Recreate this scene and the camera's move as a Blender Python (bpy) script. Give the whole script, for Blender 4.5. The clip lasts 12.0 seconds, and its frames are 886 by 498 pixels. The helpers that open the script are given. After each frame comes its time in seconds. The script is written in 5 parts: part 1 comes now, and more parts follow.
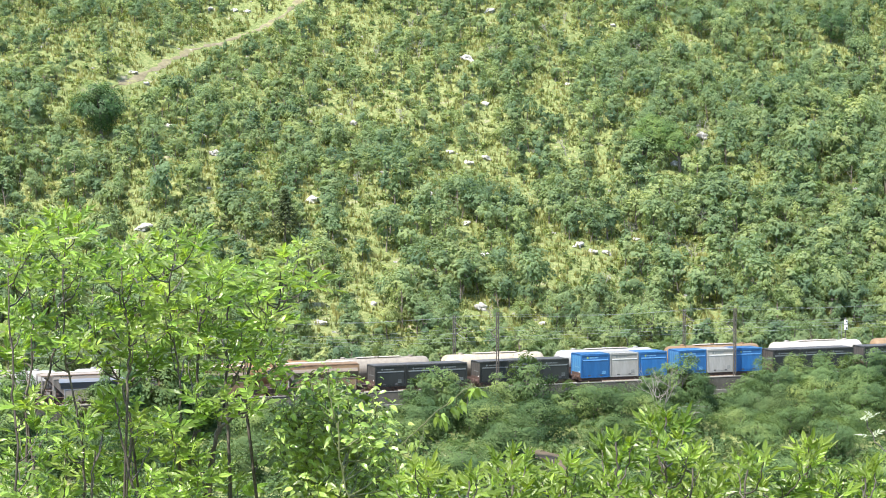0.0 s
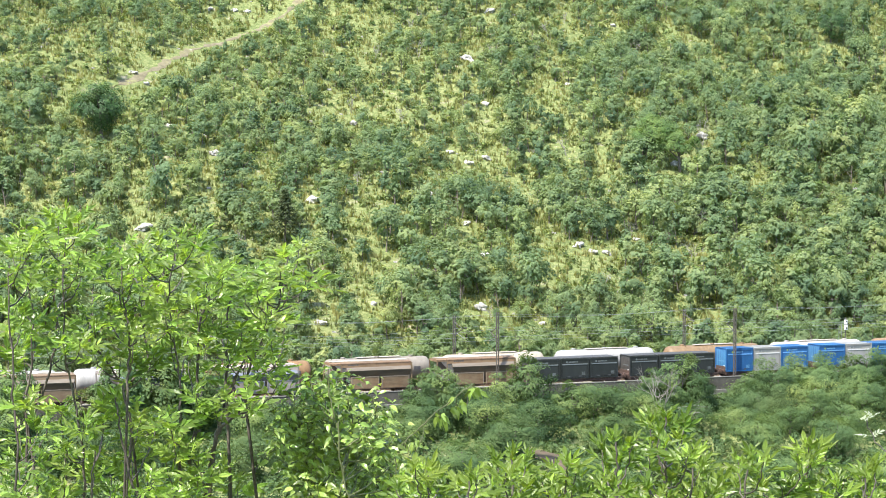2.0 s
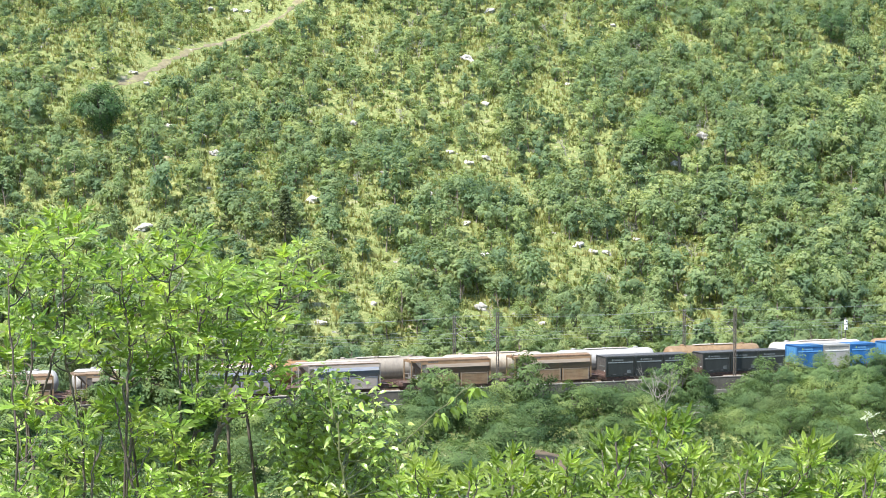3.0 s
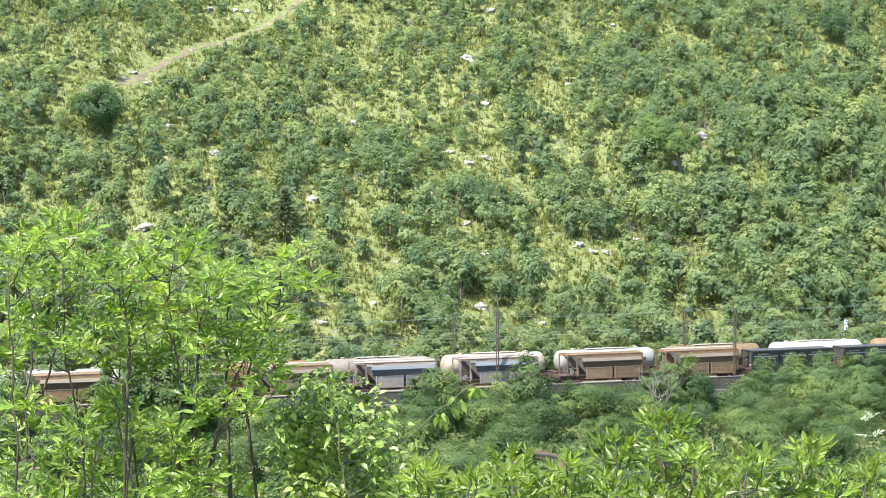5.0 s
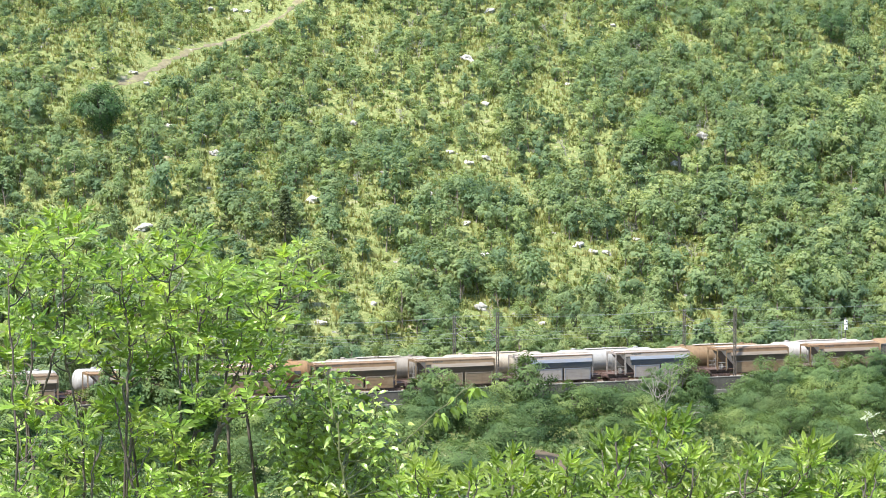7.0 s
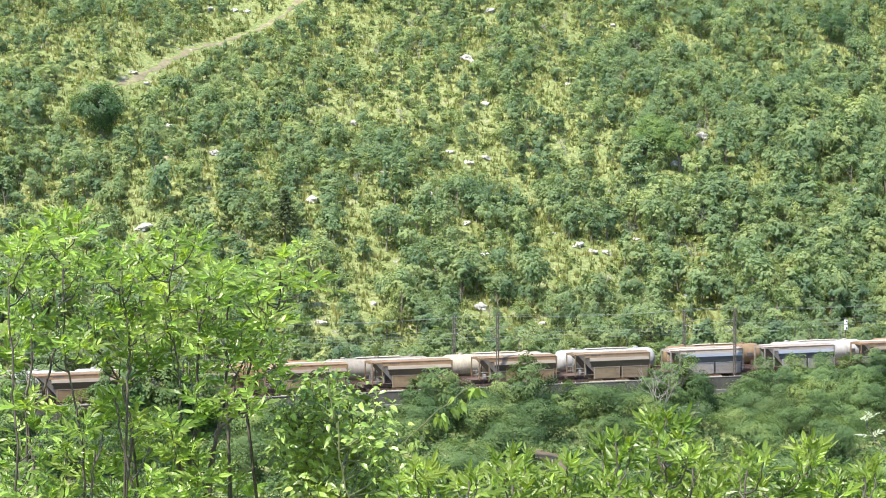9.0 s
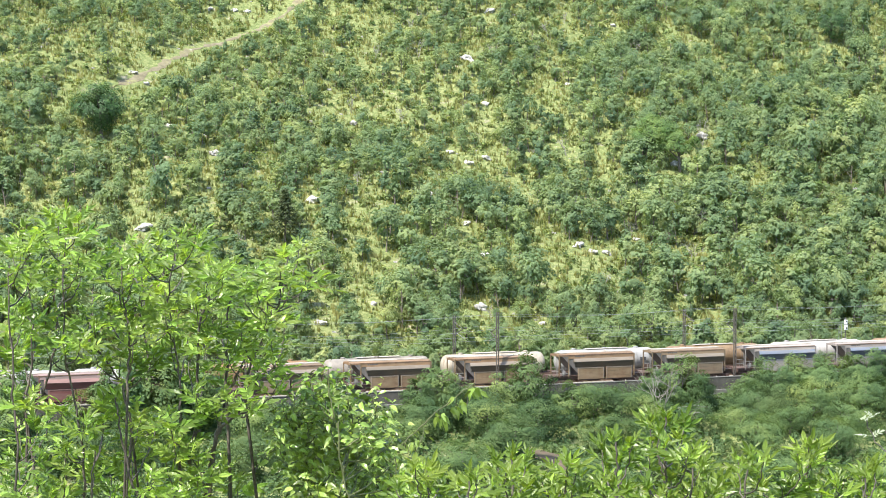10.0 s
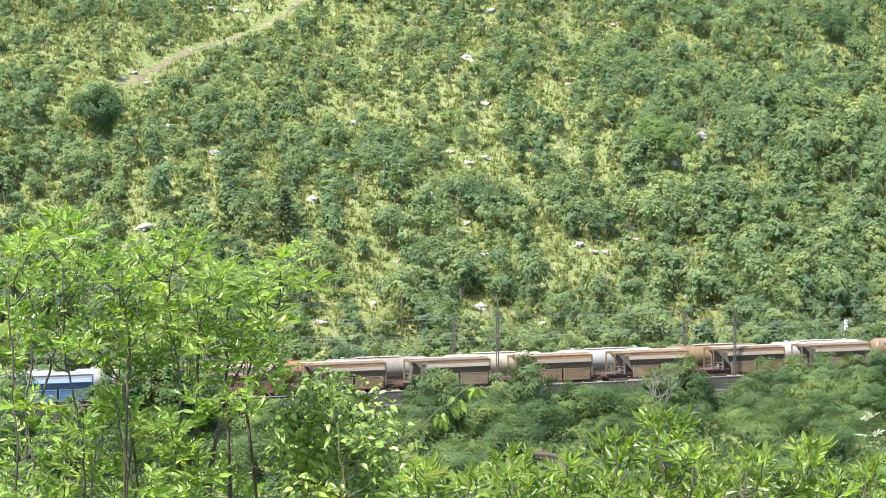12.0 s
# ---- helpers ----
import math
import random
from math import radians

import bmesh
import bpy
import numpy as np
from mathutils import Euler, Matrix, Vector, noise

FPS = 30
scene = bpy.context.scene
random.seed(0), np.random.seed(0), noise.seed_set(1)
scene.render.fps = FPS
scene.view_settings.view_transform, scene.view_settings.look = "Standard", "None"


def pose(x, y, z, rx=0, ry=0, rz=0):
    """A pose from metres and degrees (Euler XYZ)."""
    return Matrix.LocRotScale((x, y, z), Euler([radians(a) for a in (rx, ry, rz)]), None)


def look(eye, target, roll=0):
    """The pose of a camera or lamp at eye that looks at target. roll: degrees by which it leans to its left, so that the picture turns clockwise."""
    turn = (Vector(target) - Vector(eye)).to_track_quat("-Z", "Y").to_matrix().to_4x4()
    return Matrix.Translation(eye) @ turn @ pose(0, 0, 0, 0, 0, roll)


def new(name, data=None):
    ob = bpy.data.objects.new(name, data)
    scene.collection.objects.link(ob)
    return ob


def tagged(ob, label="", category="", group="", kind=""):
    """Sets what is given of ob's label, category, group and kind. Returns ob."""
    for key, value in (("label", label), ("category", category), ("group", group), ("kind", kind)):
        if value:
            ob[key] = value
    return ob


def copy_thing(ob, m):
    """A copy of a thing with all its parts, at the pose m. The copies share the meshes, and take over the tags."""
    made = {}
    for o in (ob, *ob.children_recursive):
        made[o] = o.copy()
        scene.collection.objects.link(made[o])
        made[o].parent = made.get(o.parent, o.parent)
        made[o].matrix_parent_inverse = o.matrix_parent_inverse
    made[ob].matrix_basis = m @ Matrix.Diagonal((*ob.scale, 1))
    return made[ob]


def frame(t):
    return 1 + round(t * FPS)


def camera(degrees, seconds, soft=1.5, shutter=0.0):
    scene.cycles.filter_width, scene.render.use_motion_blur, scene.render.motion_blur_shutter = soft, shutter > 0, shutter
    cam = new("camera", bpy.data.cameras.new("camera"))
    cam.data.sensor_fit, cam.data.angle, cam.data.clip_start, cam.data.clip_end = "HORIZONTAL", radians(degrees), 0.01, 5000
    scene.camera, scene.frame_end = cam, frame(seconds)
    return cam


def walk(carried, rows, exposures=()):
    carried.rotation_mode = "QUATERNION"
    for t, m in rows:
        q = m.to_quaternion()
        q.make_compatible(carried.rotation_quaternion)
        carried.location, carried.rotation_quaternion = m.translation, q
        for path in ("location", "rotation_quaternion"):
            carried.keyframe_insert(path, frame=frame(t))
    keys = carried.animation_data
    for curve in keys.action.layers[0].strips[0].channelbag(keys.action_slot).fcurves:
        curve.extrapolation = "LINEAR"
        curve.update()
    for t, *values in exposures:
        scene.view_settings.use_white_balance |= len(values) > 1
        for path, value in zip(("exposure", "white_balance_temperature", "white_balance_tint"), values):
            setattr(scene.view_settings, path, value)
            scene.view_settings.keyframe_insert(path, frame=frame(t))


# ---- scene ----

# ---- camera: stands still on the near slope, looking across the valley ----
cam = camera(21.16, 12.0, soft=0.95)
EYE_Z = 30.6
STAND = look((0.0, 0.0, EYE_Z), (0.0, 100.0, EYE_Z - 5.143))
walk(cam, [(0.0, STAND), (12.0, STAND)], exposures=[(0.0, 1.56), (12.0, 1.52)])

# ---- daylight ----
SUN_TO = Vector((-0.46, -0.60, 1.12)).normalized()
world = bpy.data.worlds.new("sky")
scene.world = world
world.use_nodes = True
wn = world.node_tree.nodes
sky = wn.new("ShaderNodeTexSky")
sky.sky_type = "NISHITA"
sky.sun_disc = False
sky.sun_elevation = math.asin(SUN_TO.z)
sky.sun_rotation = math.atan2(SUN_TO.x, SUN_TO.y)
world.node_tree.links.new(sky.outputs["Color"], wn["Background"].inputs["Color"])
wn["Background"].inputs["Strength"].default_value = 0.15
sun = new("sun", bpy.data.lights.new("sun", "SUN"))
sun.data.energy = 3.9
sun.data.angle = radians(0.5)
sun.data.color = (1.0, 0.95, 0.86)
sun.matrix_world = look(SUN_TO * 400, (0, 0, 0))

# ---- the plan: a straight double track crossing the view at an angle ----
HEAD = radians(21.93)
ALONG = Vector((math.cos(HEAD), math.sin(HEAD), 0))
ACROSS = Vector((-math.sin(HEAD), math.cos(HEAD), 0))
MID = Vector((0, 274.9, 0))
FAR_Q = 4.5


def spot(u, q, z=0.0):
    """A place u metres along the near track and q metres beyond it."""
    return MID + ALONG * u + ACROSS * q + Vector((0, 0, z))


def on_track(u, q=0.0, z=0.0):
    return Matrix.Translation(spot(u, q, z)) @ Matrix.Rotation(HEAD, 4, "Z")


def ease(a, b, x):
    t = np.clip((x - a) / (b - a), 0, 1)
    return t * t * (3 - 2 * t)


def land(x, y):
    """Height of the ground, for numbers or arrays."""
    u = x * ALONG.x + (y - MID.y) * ALONG.y
    q = x * ACROSS.x + (y - MID.y) * ACROSS.y
    bed = np.full_like(q, -0.55)
    rise = np.maximum(q - 9.0, 0)
    hill = -0.55 + 0.40 * rise * ease(0, 16, rise) + np.minimum(rise, 40) / 40 * (
        1.3 * np.sin(u * 0.071 + q * 0.03) + 0.9 * np.sin(q * 0.11 + u * 0.043 + 1.0) + 0.5 * np.sin(u * 0.19 - q * 0.13))
    drop = np.maximum(-q - 2.9, 0)
    low = -1.9 - 0.17 * drop * ease(0, 8, drop) + np.minimum(drop, 20) / 20 * 0.5 * np.sin(u * 0.17 + q * 0.2)
    near = 28.95 - 0.262 * y + 0.25 * np.sin(x * 0.3) * np.sin(y * 0.21)
    low = np.maximum(low, -9.0)
    valley = np.maximum(low, near) + 0.4 * np.exp(-np.abs(low - near))
    z = np.where(q > 9.0, hill, np.where(q > -2.75, bed, valley))
    return np.minimum(z, 150 + 0.05 * np.abs(q))


def land_at(x, y):
    return float(land(np.array([float(x)]), np.array([float(y)]))[0])


# ---- materials ----
def material(name):
    m = bpy.data.materials.new(name)
    m.use_nodes = True
    nt = m.node_tree
    for n in list(nt.nodes):
        nt.nodes.remove(n)
    return m, nt, nt.nodes.new("ShaderNodeOutputMaterial")


def node(nt, kind, **values):
    n = nt.nodes.new(kind)
    for key, value in values.items():
        n.inputs[key.replace("_", " ")].default_value = value
    return n


def ramp(nt, fac, stops):
    r = nt.nodes.new("ShaderNodeValToRGB")
    nt.links.new(fac, r.inputs["Fac"])
    els = r.color_ramp.elements
    while len(els) < len(stops):
        els.new(0.5)
    for e, (p, c) in zip(els, stops):
        e.position, e.color = p, (*c, 1)
    return r.outputs["Color"]


def noise_at(nt, scale, detail=4.0, rough=0.6, coords="Position", stretch=None):
    if coords == "Position":
        src = nt.nodes.new("ShaderNodeNewGeometry").outputs["Position"]
    else:
        src = nt.nodes.new("ShaderNodeTexCoord").outputs["Object"]
    if stretch:
        mp = nt.nodes.new("ShaderNodeMapping")
        mp.inputs["Scale"].default_value = stretch
        nt.links.new(src, mp.inputs["Vector"])
        src = mp.outputs["Vector"]
    n = node(nt, "ShaderNodeTexNoise", Scale=scale, Detail=detail, Roughness=rough)
    nt.links.new(src, n.inputs["Vector"])
    return n.outputs["Fac"]


def mix(nt, fac, a, b, how="MIX"):
    m = nt.nodes.new("ShaderNodeMix")
    m.data_type, m.blend_type = "RGBA", how
    for sock, v in ((m.inputs[0], fac), (m.inputs[6], a), (m.inputs[7], b)):
        if isinstance(v, (int, float)):
            sock.default_value = v
        elif isinstance(v, tuple):
            sock.default_value = (*v, 1)
        else:
            nt.links.new(v, sock)
    return m.outputs[2]


def leaf_material(name, dark, mid, light, hue_scale, through_light=0.35, gloss=0.45, spread=0.5, glow=(1.0, 1.0, 0.35), shine=0.32, grain=0.0, tone=""):
    m, nt, out = material(name)
    per_leaf = nt.nodes.new("ShaderNodeNewGeometry").outputs["Random Per Island"]
    patch = ramp(nt, noise_at(nt, hue_scale, 2.0), [(0.32, dark), (0.5, mid), (0.68, light)])
    single = ramp(nt, per_leaf, [(0.0, tuple(1 - spread for _ in range(3))), (1.0, tuple(1 + spread * 0.8 for _ in range(3)))])
    col = mix(nt, 1.0, patch, single, "MULTIPLY")
    if tone:
        # every tree has a tone of its own, from blue-green to olive
        if tone == "attribute":
            own = nt.nodes.new("ShaderNodeAttribute")
            own.attribute_name = "tree_tone"
            own = own.outputs["Fac"]
        else:
            own = nt.nodes.new("ShaderNodeObjectInfo").outputs["Random"]
        col = mix(nt, 1.0, col, ramp(nt, own, [(0.0, (0.78, 0.84, 0.85)), (0.45, (0.96, 0.98, 0.97)), (0.8, (1.14, 1.09, 1.0)), (1.0, (1.34, 1.23, 1.06))]), "MULTIPLY")
    if grain:
        speck = ramp(nt, noise_at(nt, grain, 3.0, 0.8), [(0.34, (0.76, 0.77, 0.80)), (0.5, (1.0, 1.0, 1.0)), (0.66, (1.3, 1.27, 1.18))])
        col = mix(nt, 1.0, col, speck, "MULTIPLY")
    p = node(nt, "ShaderNodeBsdfPrincipled", Roughness=gloss)
    p.inputs["Specular IOR Level"].default_value = shine
    nt.links.new(col, p.inputs["Base Color"])
    tr = nt.nodes.new("ShaderNodeBsdfTranslucent")
    nt.links.new(mix(nt, 1.0, col, tuple(1.6 * g for g in glow), "MULTIPLY"), tr.inputs["Color"])
    ms = nt.nodes.new("ShaderNodeMixShader")
    ms.inputs["Fac"].default_value = through_light
    nt.links.new(p.outputs[0], ms.inputs[1])
    nt.links.new(tr.outputs[0], ms.inputs[2])
    nt.links.new(ms.outputs[0], out.inputs["Surface"])
    return m


def plain(name, a, b, scale=3.0, rough=0.7, metal=0.0, bump=0.0, coords="Object", stretch=None, third=None, spots=(0.35, 0.65)):
    """A surface of two tones with fine grain; third adds worn patches of another tone."""
    m, nt, out = material(name)
    p = node(nt, "ShaderNodeBsdfPrincipled", Roughness=rough, Metallic=metal)
    n1 = noise_at(nt, scale, 6.0, 0.65, coords, stretch)
    col = ramp(nt, n1, [(spots[0], a), (spots[1], b)])
    if third:
        n2 = noise_at(nt, scale * 0.45, 8.0, 0.7, coords, stretch)
        col = mix(nt, ramp(nt, n2, [(0.52, (0, 0, 0)), (0.68, (1, 1, 1))]), col, third)
    rnd = nt.nodes.new("ShaderNodeObjectInfo").outputs["Random"]
    col = mix(nt, 1.0, col, ramp(nt, rnd, [(0, (0.88, 0.88, 0.88)), (1, (1.1, 1.1, 1.1))]), "MULTIPLY")
    nt.links.new(col, p.inputs["Base Color"])
    if bump:
        b_ = node(nt, "ShaderNodeBump", Strength=bump, Distance=0.05)
        nt.links.new(noise_at(nt, scale * 6, 5.0, 0.6, coords, stretch), b_.inputs["Height"])
        nt.links.new(b_.outputs["Normal"], p.inputs["Normal"])
    nt.links.new(p.outputs[0], out.inputs["Surface"])
    return m


# woods greens kept pale and bluish, with the haze of distance mixed in
WOODS_LEAF = dict(dark=(0.114, 0.172, 0.106), mid=(0.172, 0.237, 0.126), light=(0.252, 0.296, 0.146), hue_scale=0.2, through_light=0.45, gloss=0.8, spread=0.14, glow=(1.0, 1.0, 0.62), shine=0.08, grain=5.0)
M_WOODS = leaf_material("woods_leaf", tone="attribute", **WOODS_LEAF)
M_HILLTREE = leaf_material("hill_tree_leaf", tone="object", **WOODS_LEAF)
M_SHRUB = leaf_material("scrub_leaf", (0.092, 0.148, 0.060), (0.145, 0.192, 0.074), (0.225, 0.25, 0.095), 0.3, 0.38, 0.75, shine=0.12)
M_FRESH = leaf_material("fresh_leaf", (0.115, 0.190, 0.080), (0.155, 0.235, 0.092), (0.205, 0.275, 0.100), 0.4, 0.46, 0.75, 0.25, glow=(1.0, 1.0, 0.55), shine=0.12, grain=6.0)
M_GRASS = leaf_material("tall_grass", (0.114, 0.142, 0.043), (0.180, 0.190, 0.062), (0.266, 0.257, 0.104), 0.4, 0.35, 0.6, 0.4)
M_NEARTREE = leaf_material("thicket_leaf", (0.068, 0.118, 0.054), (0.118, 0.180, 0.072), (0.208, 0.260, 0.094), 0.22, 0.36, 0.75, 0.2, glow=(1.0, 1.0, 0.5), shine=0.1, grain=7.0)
# darker green for some trees; for the undergrowth it paints in gap shade
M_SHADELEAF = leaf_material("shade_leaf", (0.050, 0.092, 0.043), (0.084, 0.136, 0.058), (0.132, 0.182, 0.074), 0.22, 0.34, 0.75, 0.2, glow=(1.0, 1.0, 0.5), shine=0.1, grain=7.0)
M_DARKTREE = leaf_material("dark_leaf", (0.030, 0.072, 0.024), (0.046, 0.098, 0.030), (0.066, 0.122, 0.036), 0.3, 0.25, 0.5, grain=6.0)
M_ASH = leaf_material("ash_leaf", (0.134, 0.228, 0.048), (0.206, 0.310, 0.066), (0.300, 0.392, 0.098), 3.5, 0.46, 0.32, 0.6, glow=(1.15, 1.12, 0.42), shine=0.36)
M_ASHTIP = leaf_material("ash_tip_leaf", (0.116, 0.200, 0.030), (0.176, 0.268, 0.044), (0.262, 0.344, 0.068), 4.5, 0.42, 0.36, 0.6, glow=(1.12, 1.08, 0.30), shine=0.42)
# near-white leaf colour that stands in for sun glare on one cluster
M_PALELEAF = leaf_material("pale_leaf", (0.28, 0.34, 0.20), (0.38, 0.42, 0.30), (0.48, 0.50, 0.40), 4.5, 0.3, 0.35, 0.3, (1.0, 1.0, 0.8))
M_ROUND = leaf_material("cornel_leaf", (0.126, 0.202, 0.044), (0.184, 0.266, 0.062), (0.262, 0.332, 0.090), 3.5, 0.33, 0.32, 0.75, shine=0.5)
M_RUST_LEAF = leaf_material("dry_leaf", (0.20, 0.12, 0.05), (0.24, 0.15, 0.06), (0.2, 0.2, 0.06), 0.8, 0.3, 0.6)
M_BARK = plain("bark", (0.09, 0.075, 0.06), (0.20, 0.17, 0.14), 6.0, 0.9, bump=0.4)
M_TWIG = plain("young_bark", (0.035, 0.028, 0.022), (0.09, 0.075, 0.06), 25.0, 0.7, third=(0.15, 0.13, 0.10))
M_GREENTWIG = plain("green_twig", (0.06, 0.075, 0.028), (0.13, 0.14, 0.055), 25.0, 0.7)
M_DEADWOOD = plain("bleached_wood", (0.20, 0.18, 0.16), (0.32, 0.30, 0.27), 8.0, 0.85)
M_LIME = plain("limestone", (0.26, 0.25, 0.225), (0.50, 0.485, 0.455), 3.5, 0.9, bump=0.8, third=(0.20, 0.195, 0.16))
M_CONCRETE = plain("wall_concrete", (0.055, 0.052, 0.043), (0.090, 0.086, 0.074), 0.7, 0.9, bump=0.2, third=(0.040, 0.040, 0.030))
M_PALECONC = plain("pale_concrete", (0.108, 0.105, 0.094), (0.152, 0.148, 0.134), 1.2, 0.9)
M_BALLAST = plain("ballast", (0.16, 0.145, 0.13), (0.32, 0.30, 0.27), 6.0, 0.95, bump=0.8)
M_RAIL = plain("rail_steel", (0.17, 0.11, 0.08), (0.25, 0.18, 0.13), 8.0, 0.5, 0.6)
M_SLEEPER = plain("sleeper", (0.22, 0.21, 0.19), (0.32, 0.31, 0.29), 4.0, 0.9)
M_STEEL = plain("mast_steel", (0.07, 0.06, 0.052), (0.12, 0.105, 0.09), 4.0, 0.6, 0.3)
M_WIRE = plain("wire", (0.29, 0.31, 0.31), (0.40, 0.42, 0.41), 4.0, 0.4, 0.5)
M_WHITE = plain("white_enamel", (0.74, 0.75, 0.76), (0.82, 0.82, 0.82), 4.0, 0.45)
M_RAILING = plain("railing_paint", (0.17, 0.16, 0.15), (0.26, 0.25, 0.23), 4.0, 0.5)
M_DARKGREY = plain("dark_plate", (0.05, 0.05, 0.055), (0.08, 0.08, 0.08), 4.0, 0.6)
M_UNDER = plain("underframe", (0.05, 0.032, 0.026), (0.12, 0.07, 0.055), 5.0, 0.8, third=(0.03, 0.026, 0.024))
M_DIRT = plain("path_dirt", (0.108, 0.092, 0.052), (0.180, 0.158, 0.096), 0.9, 0.95, bump=0.5, coords="Position", third=(0.231, 0.231, 0.087))
# brown earth darkened to hold the shade of the trees around the hollow
M_EARTH = plain("shaded_earth", (0.070, 0.050, 0.033), (0.115, 0.084, 0.055), 1.2, 0.95, bump=0.5, coords="Position", third=(0.06, 0.07, 0.03))


def ground_material():
    m, nt, out = material("meadow")
    p = node(nt, "ShaderNodeBsdfPrincipled", Roughness=0.95)
    p.inputs["Specular IOR Level"].default_value = 0.1
    big = ramp(nt, noise_at(nt, 0.07, 3.0), [(0.35, (0.125, 0.150, 0.046)), (0.6, (0.205, 0.212, 0.074))])
    fine = ramp(nt, noise_at(nt, 1.5, 8.0, 0.8), [(0.36, (0.056, 0.084, 0.030)), (0.5, (0.148, 0.186, 0.072)), (0.66, (0.320, 0.318, 0.150))])
    col = mix(nt, 0.75, big, fine)
    bare = ramp(nt, noise_at(nt, 0.35, 6.0, 0.7), [(0.60, (0, 0, 0)), (0.70, (1, 1, 1))])
    col = mix(nt, bare, col, (0.282, 0.255, 0.185))
    nt.links.new(col, p.inputs["Base Color"])
    b_ = node(nt, "ShaderNodeBump", Strength=0.9, Distance=0.25)
    nt.links.new(noise_at(nt, 2.2, 6.0, 0.7), b_.inputs["Height"])
    nt.links.new(b_.outputs["Normal"], p.inputs["Normal"])
    nt.links.new(p.outputs[0], out.inputs["Surface"])
    return m


M_GROUND = ground_material()


def painted(name, paint, dust, rust, rustiness=0.5, streak=(0.5, 0.5, 0.16), rough=0.6, run=(1.0, 1.0, 0.22)):
    """Wagon paint with a film of dust, dark runs of dirt and rust blooms."""
    m, nt, out = material(name)
    p = node(nt, "ShaderNodeBsdfPrincipled", Roughness=rough)
    film = noise_at(nt, 1.6, 6.0, 0.7, "Object", streak)
    col = mix(nt, ramp(nt, film, [(0.35, (0, 0, 0)), (0.75, (0.75, 0.75, 0.75))]), paint, dust)
    bloom = noise_at(nt, 1.1, 8.0, 0.72, "Object", (0.8, 0.8, 0.35))
    col = mix(nt, ramp(nt, bloom, [(0.66 - 0.28 * rustiness, (0, 0, 0)), (0.80 - 0.15 * rustiness, (0.85, 0.85, 0.85))]), col, rust)
    runs = noise_at(nt, 2.4, 6.0, 0.75, "Object", run)
    col = mix(nt, 0.2 + 0.48 * rustiness, col, mix(nt, 1.0, col, ramp(nt, runs, [(0.36, (0.34, 0.32, 0.30)), (0.60, (1.18, 1.17, 1.14))]), "MULTIPLY"))
    rnd = nt.nodes.new("ShaderNodeObjectInfo").outputs["Random"]
    col = mix(nt, 1.0, col, ramp(nt, rnd, [(0, (0.84, 0.84, 0.84)), (1, (1.12, 1.12, 1.12))]), "MULTIPLY")
    nt.links.new(col, p.inputs["Base Color"])
    b_ = node(nt, "ShaderNodeBump", Strength=0.25, Distance=0.03)
    nt.links.new(noise_at(nt, 2.0, 3.0, 0.5, "Object"), b_.inputs["Height"])
    nt.links.new(b_.outputs["Normal"], p.inputs["Normal"])
    nt.links.new(p.outputs[0], out.inputs["Surface"])
    return m


# ---- mesh helpers ----
def tag_mesh(name, mats):
    me = bpy.data.meshes.new(name)
    for m in (mats if isinstance(mats, (list, tuple)) else [mats]):
        me.materials.append(m)
    return me


def quads_mesh(name, verts, faces, mats, index=None, smooth=False):
    """A mesh from an array of points and one or more arrays of faces (three or four corners each)."""
    me = tag_mesh(name, mats)
    groups = faces if isinstance(faces, list) else [faces]
    count = sum(len(g) for g in groups)
    me.vertices.add(len(verts))
    me.vertices.foreach_set("co", np.asarray(verts, np.float32).ravel())
    flat = np.concatenate([np.asarray(g, np.int32).ravel() for g in groups])
    me.loops.add(len(flat))
    me.loops.foreach_set("vertex_index", flat)
    me.polygons.add(count)
    sizes = np.concatenate([np.full(len(g), g.shape[1], np.int32) for g in groups])
    me.polygons.foreach_set("loop_start", np.concatenate([[0], np.cumsum(sizes)[:-1]]).astype(np.int32))
    if index is not None:
        me.polygons.foreach_set("material_index", np.asarray(index, np.int32))
    me.polygons.foreach_set("use_smooth", np.full(count, smooth))
    me.update(calc_edges=True)
    return me


def part(name, bm, mat, parent=None, label="", smooth=False):
    """Links a bmesh as one mesh object under a thing or a part."""
    me = tag_mesh(name, mat)
    if smooth:
        for f in bm.faces:
            f.smooth = True
    bm.to_mesh(me)
    bm.free()
    ob = new(name, me)
    ob.parent = parent
    if label:
        tagged(ob, label)
    return ob


def part_mesh(name, me, parent=None, at=None):
    ob = new(name, me)
    ob.parent = parent
    if at is not None:
        ob.matrix_basis = at
    return ob


def box(bm, x0, y0, z0, x1, y1, z1, bevel=0.0):
    made = bmesh.ops.create_cube(bm, size=1, matrix=Matrix.Translation(((x0 + x1) / 2, (y0 + y1) / 2, (z0 + z1) / 2))
                                 @ Matrix.Diagonal((abs(x1 - x0), abs(y1 - y0), abs(z1 - z0), 1)))
    if bevel:
        edges = list({e for v in made["verts"] for e in v.link_edges})
        bmesh.ops.bevel(bm, geom=edges, offset=bevel, segments=1, affect="EDGES")
    return bm


def boxed(*dims, bevel=0.0):
    return box(bmesh.new(), *dims, bevel=bevel)


def bar(bm, a, b, r, sides=6, r2=None):
    a, b = Vector(a), Vector(b)
    d = b - a
    m = Matrix.Translation((a + b) / 2) @ d.to_track_quat("Z", "Y").to_matrix().to_4x4()
    bmesh.ops.create_cone(bm, cap_ends=True, segments=sides, radius1=r, radius2=r if r2 is None else r2, depth=d.length, matrix=m)
    return bm


def barred(*args, **kw):
    return bar(bmesh.new(), *args, **kw)


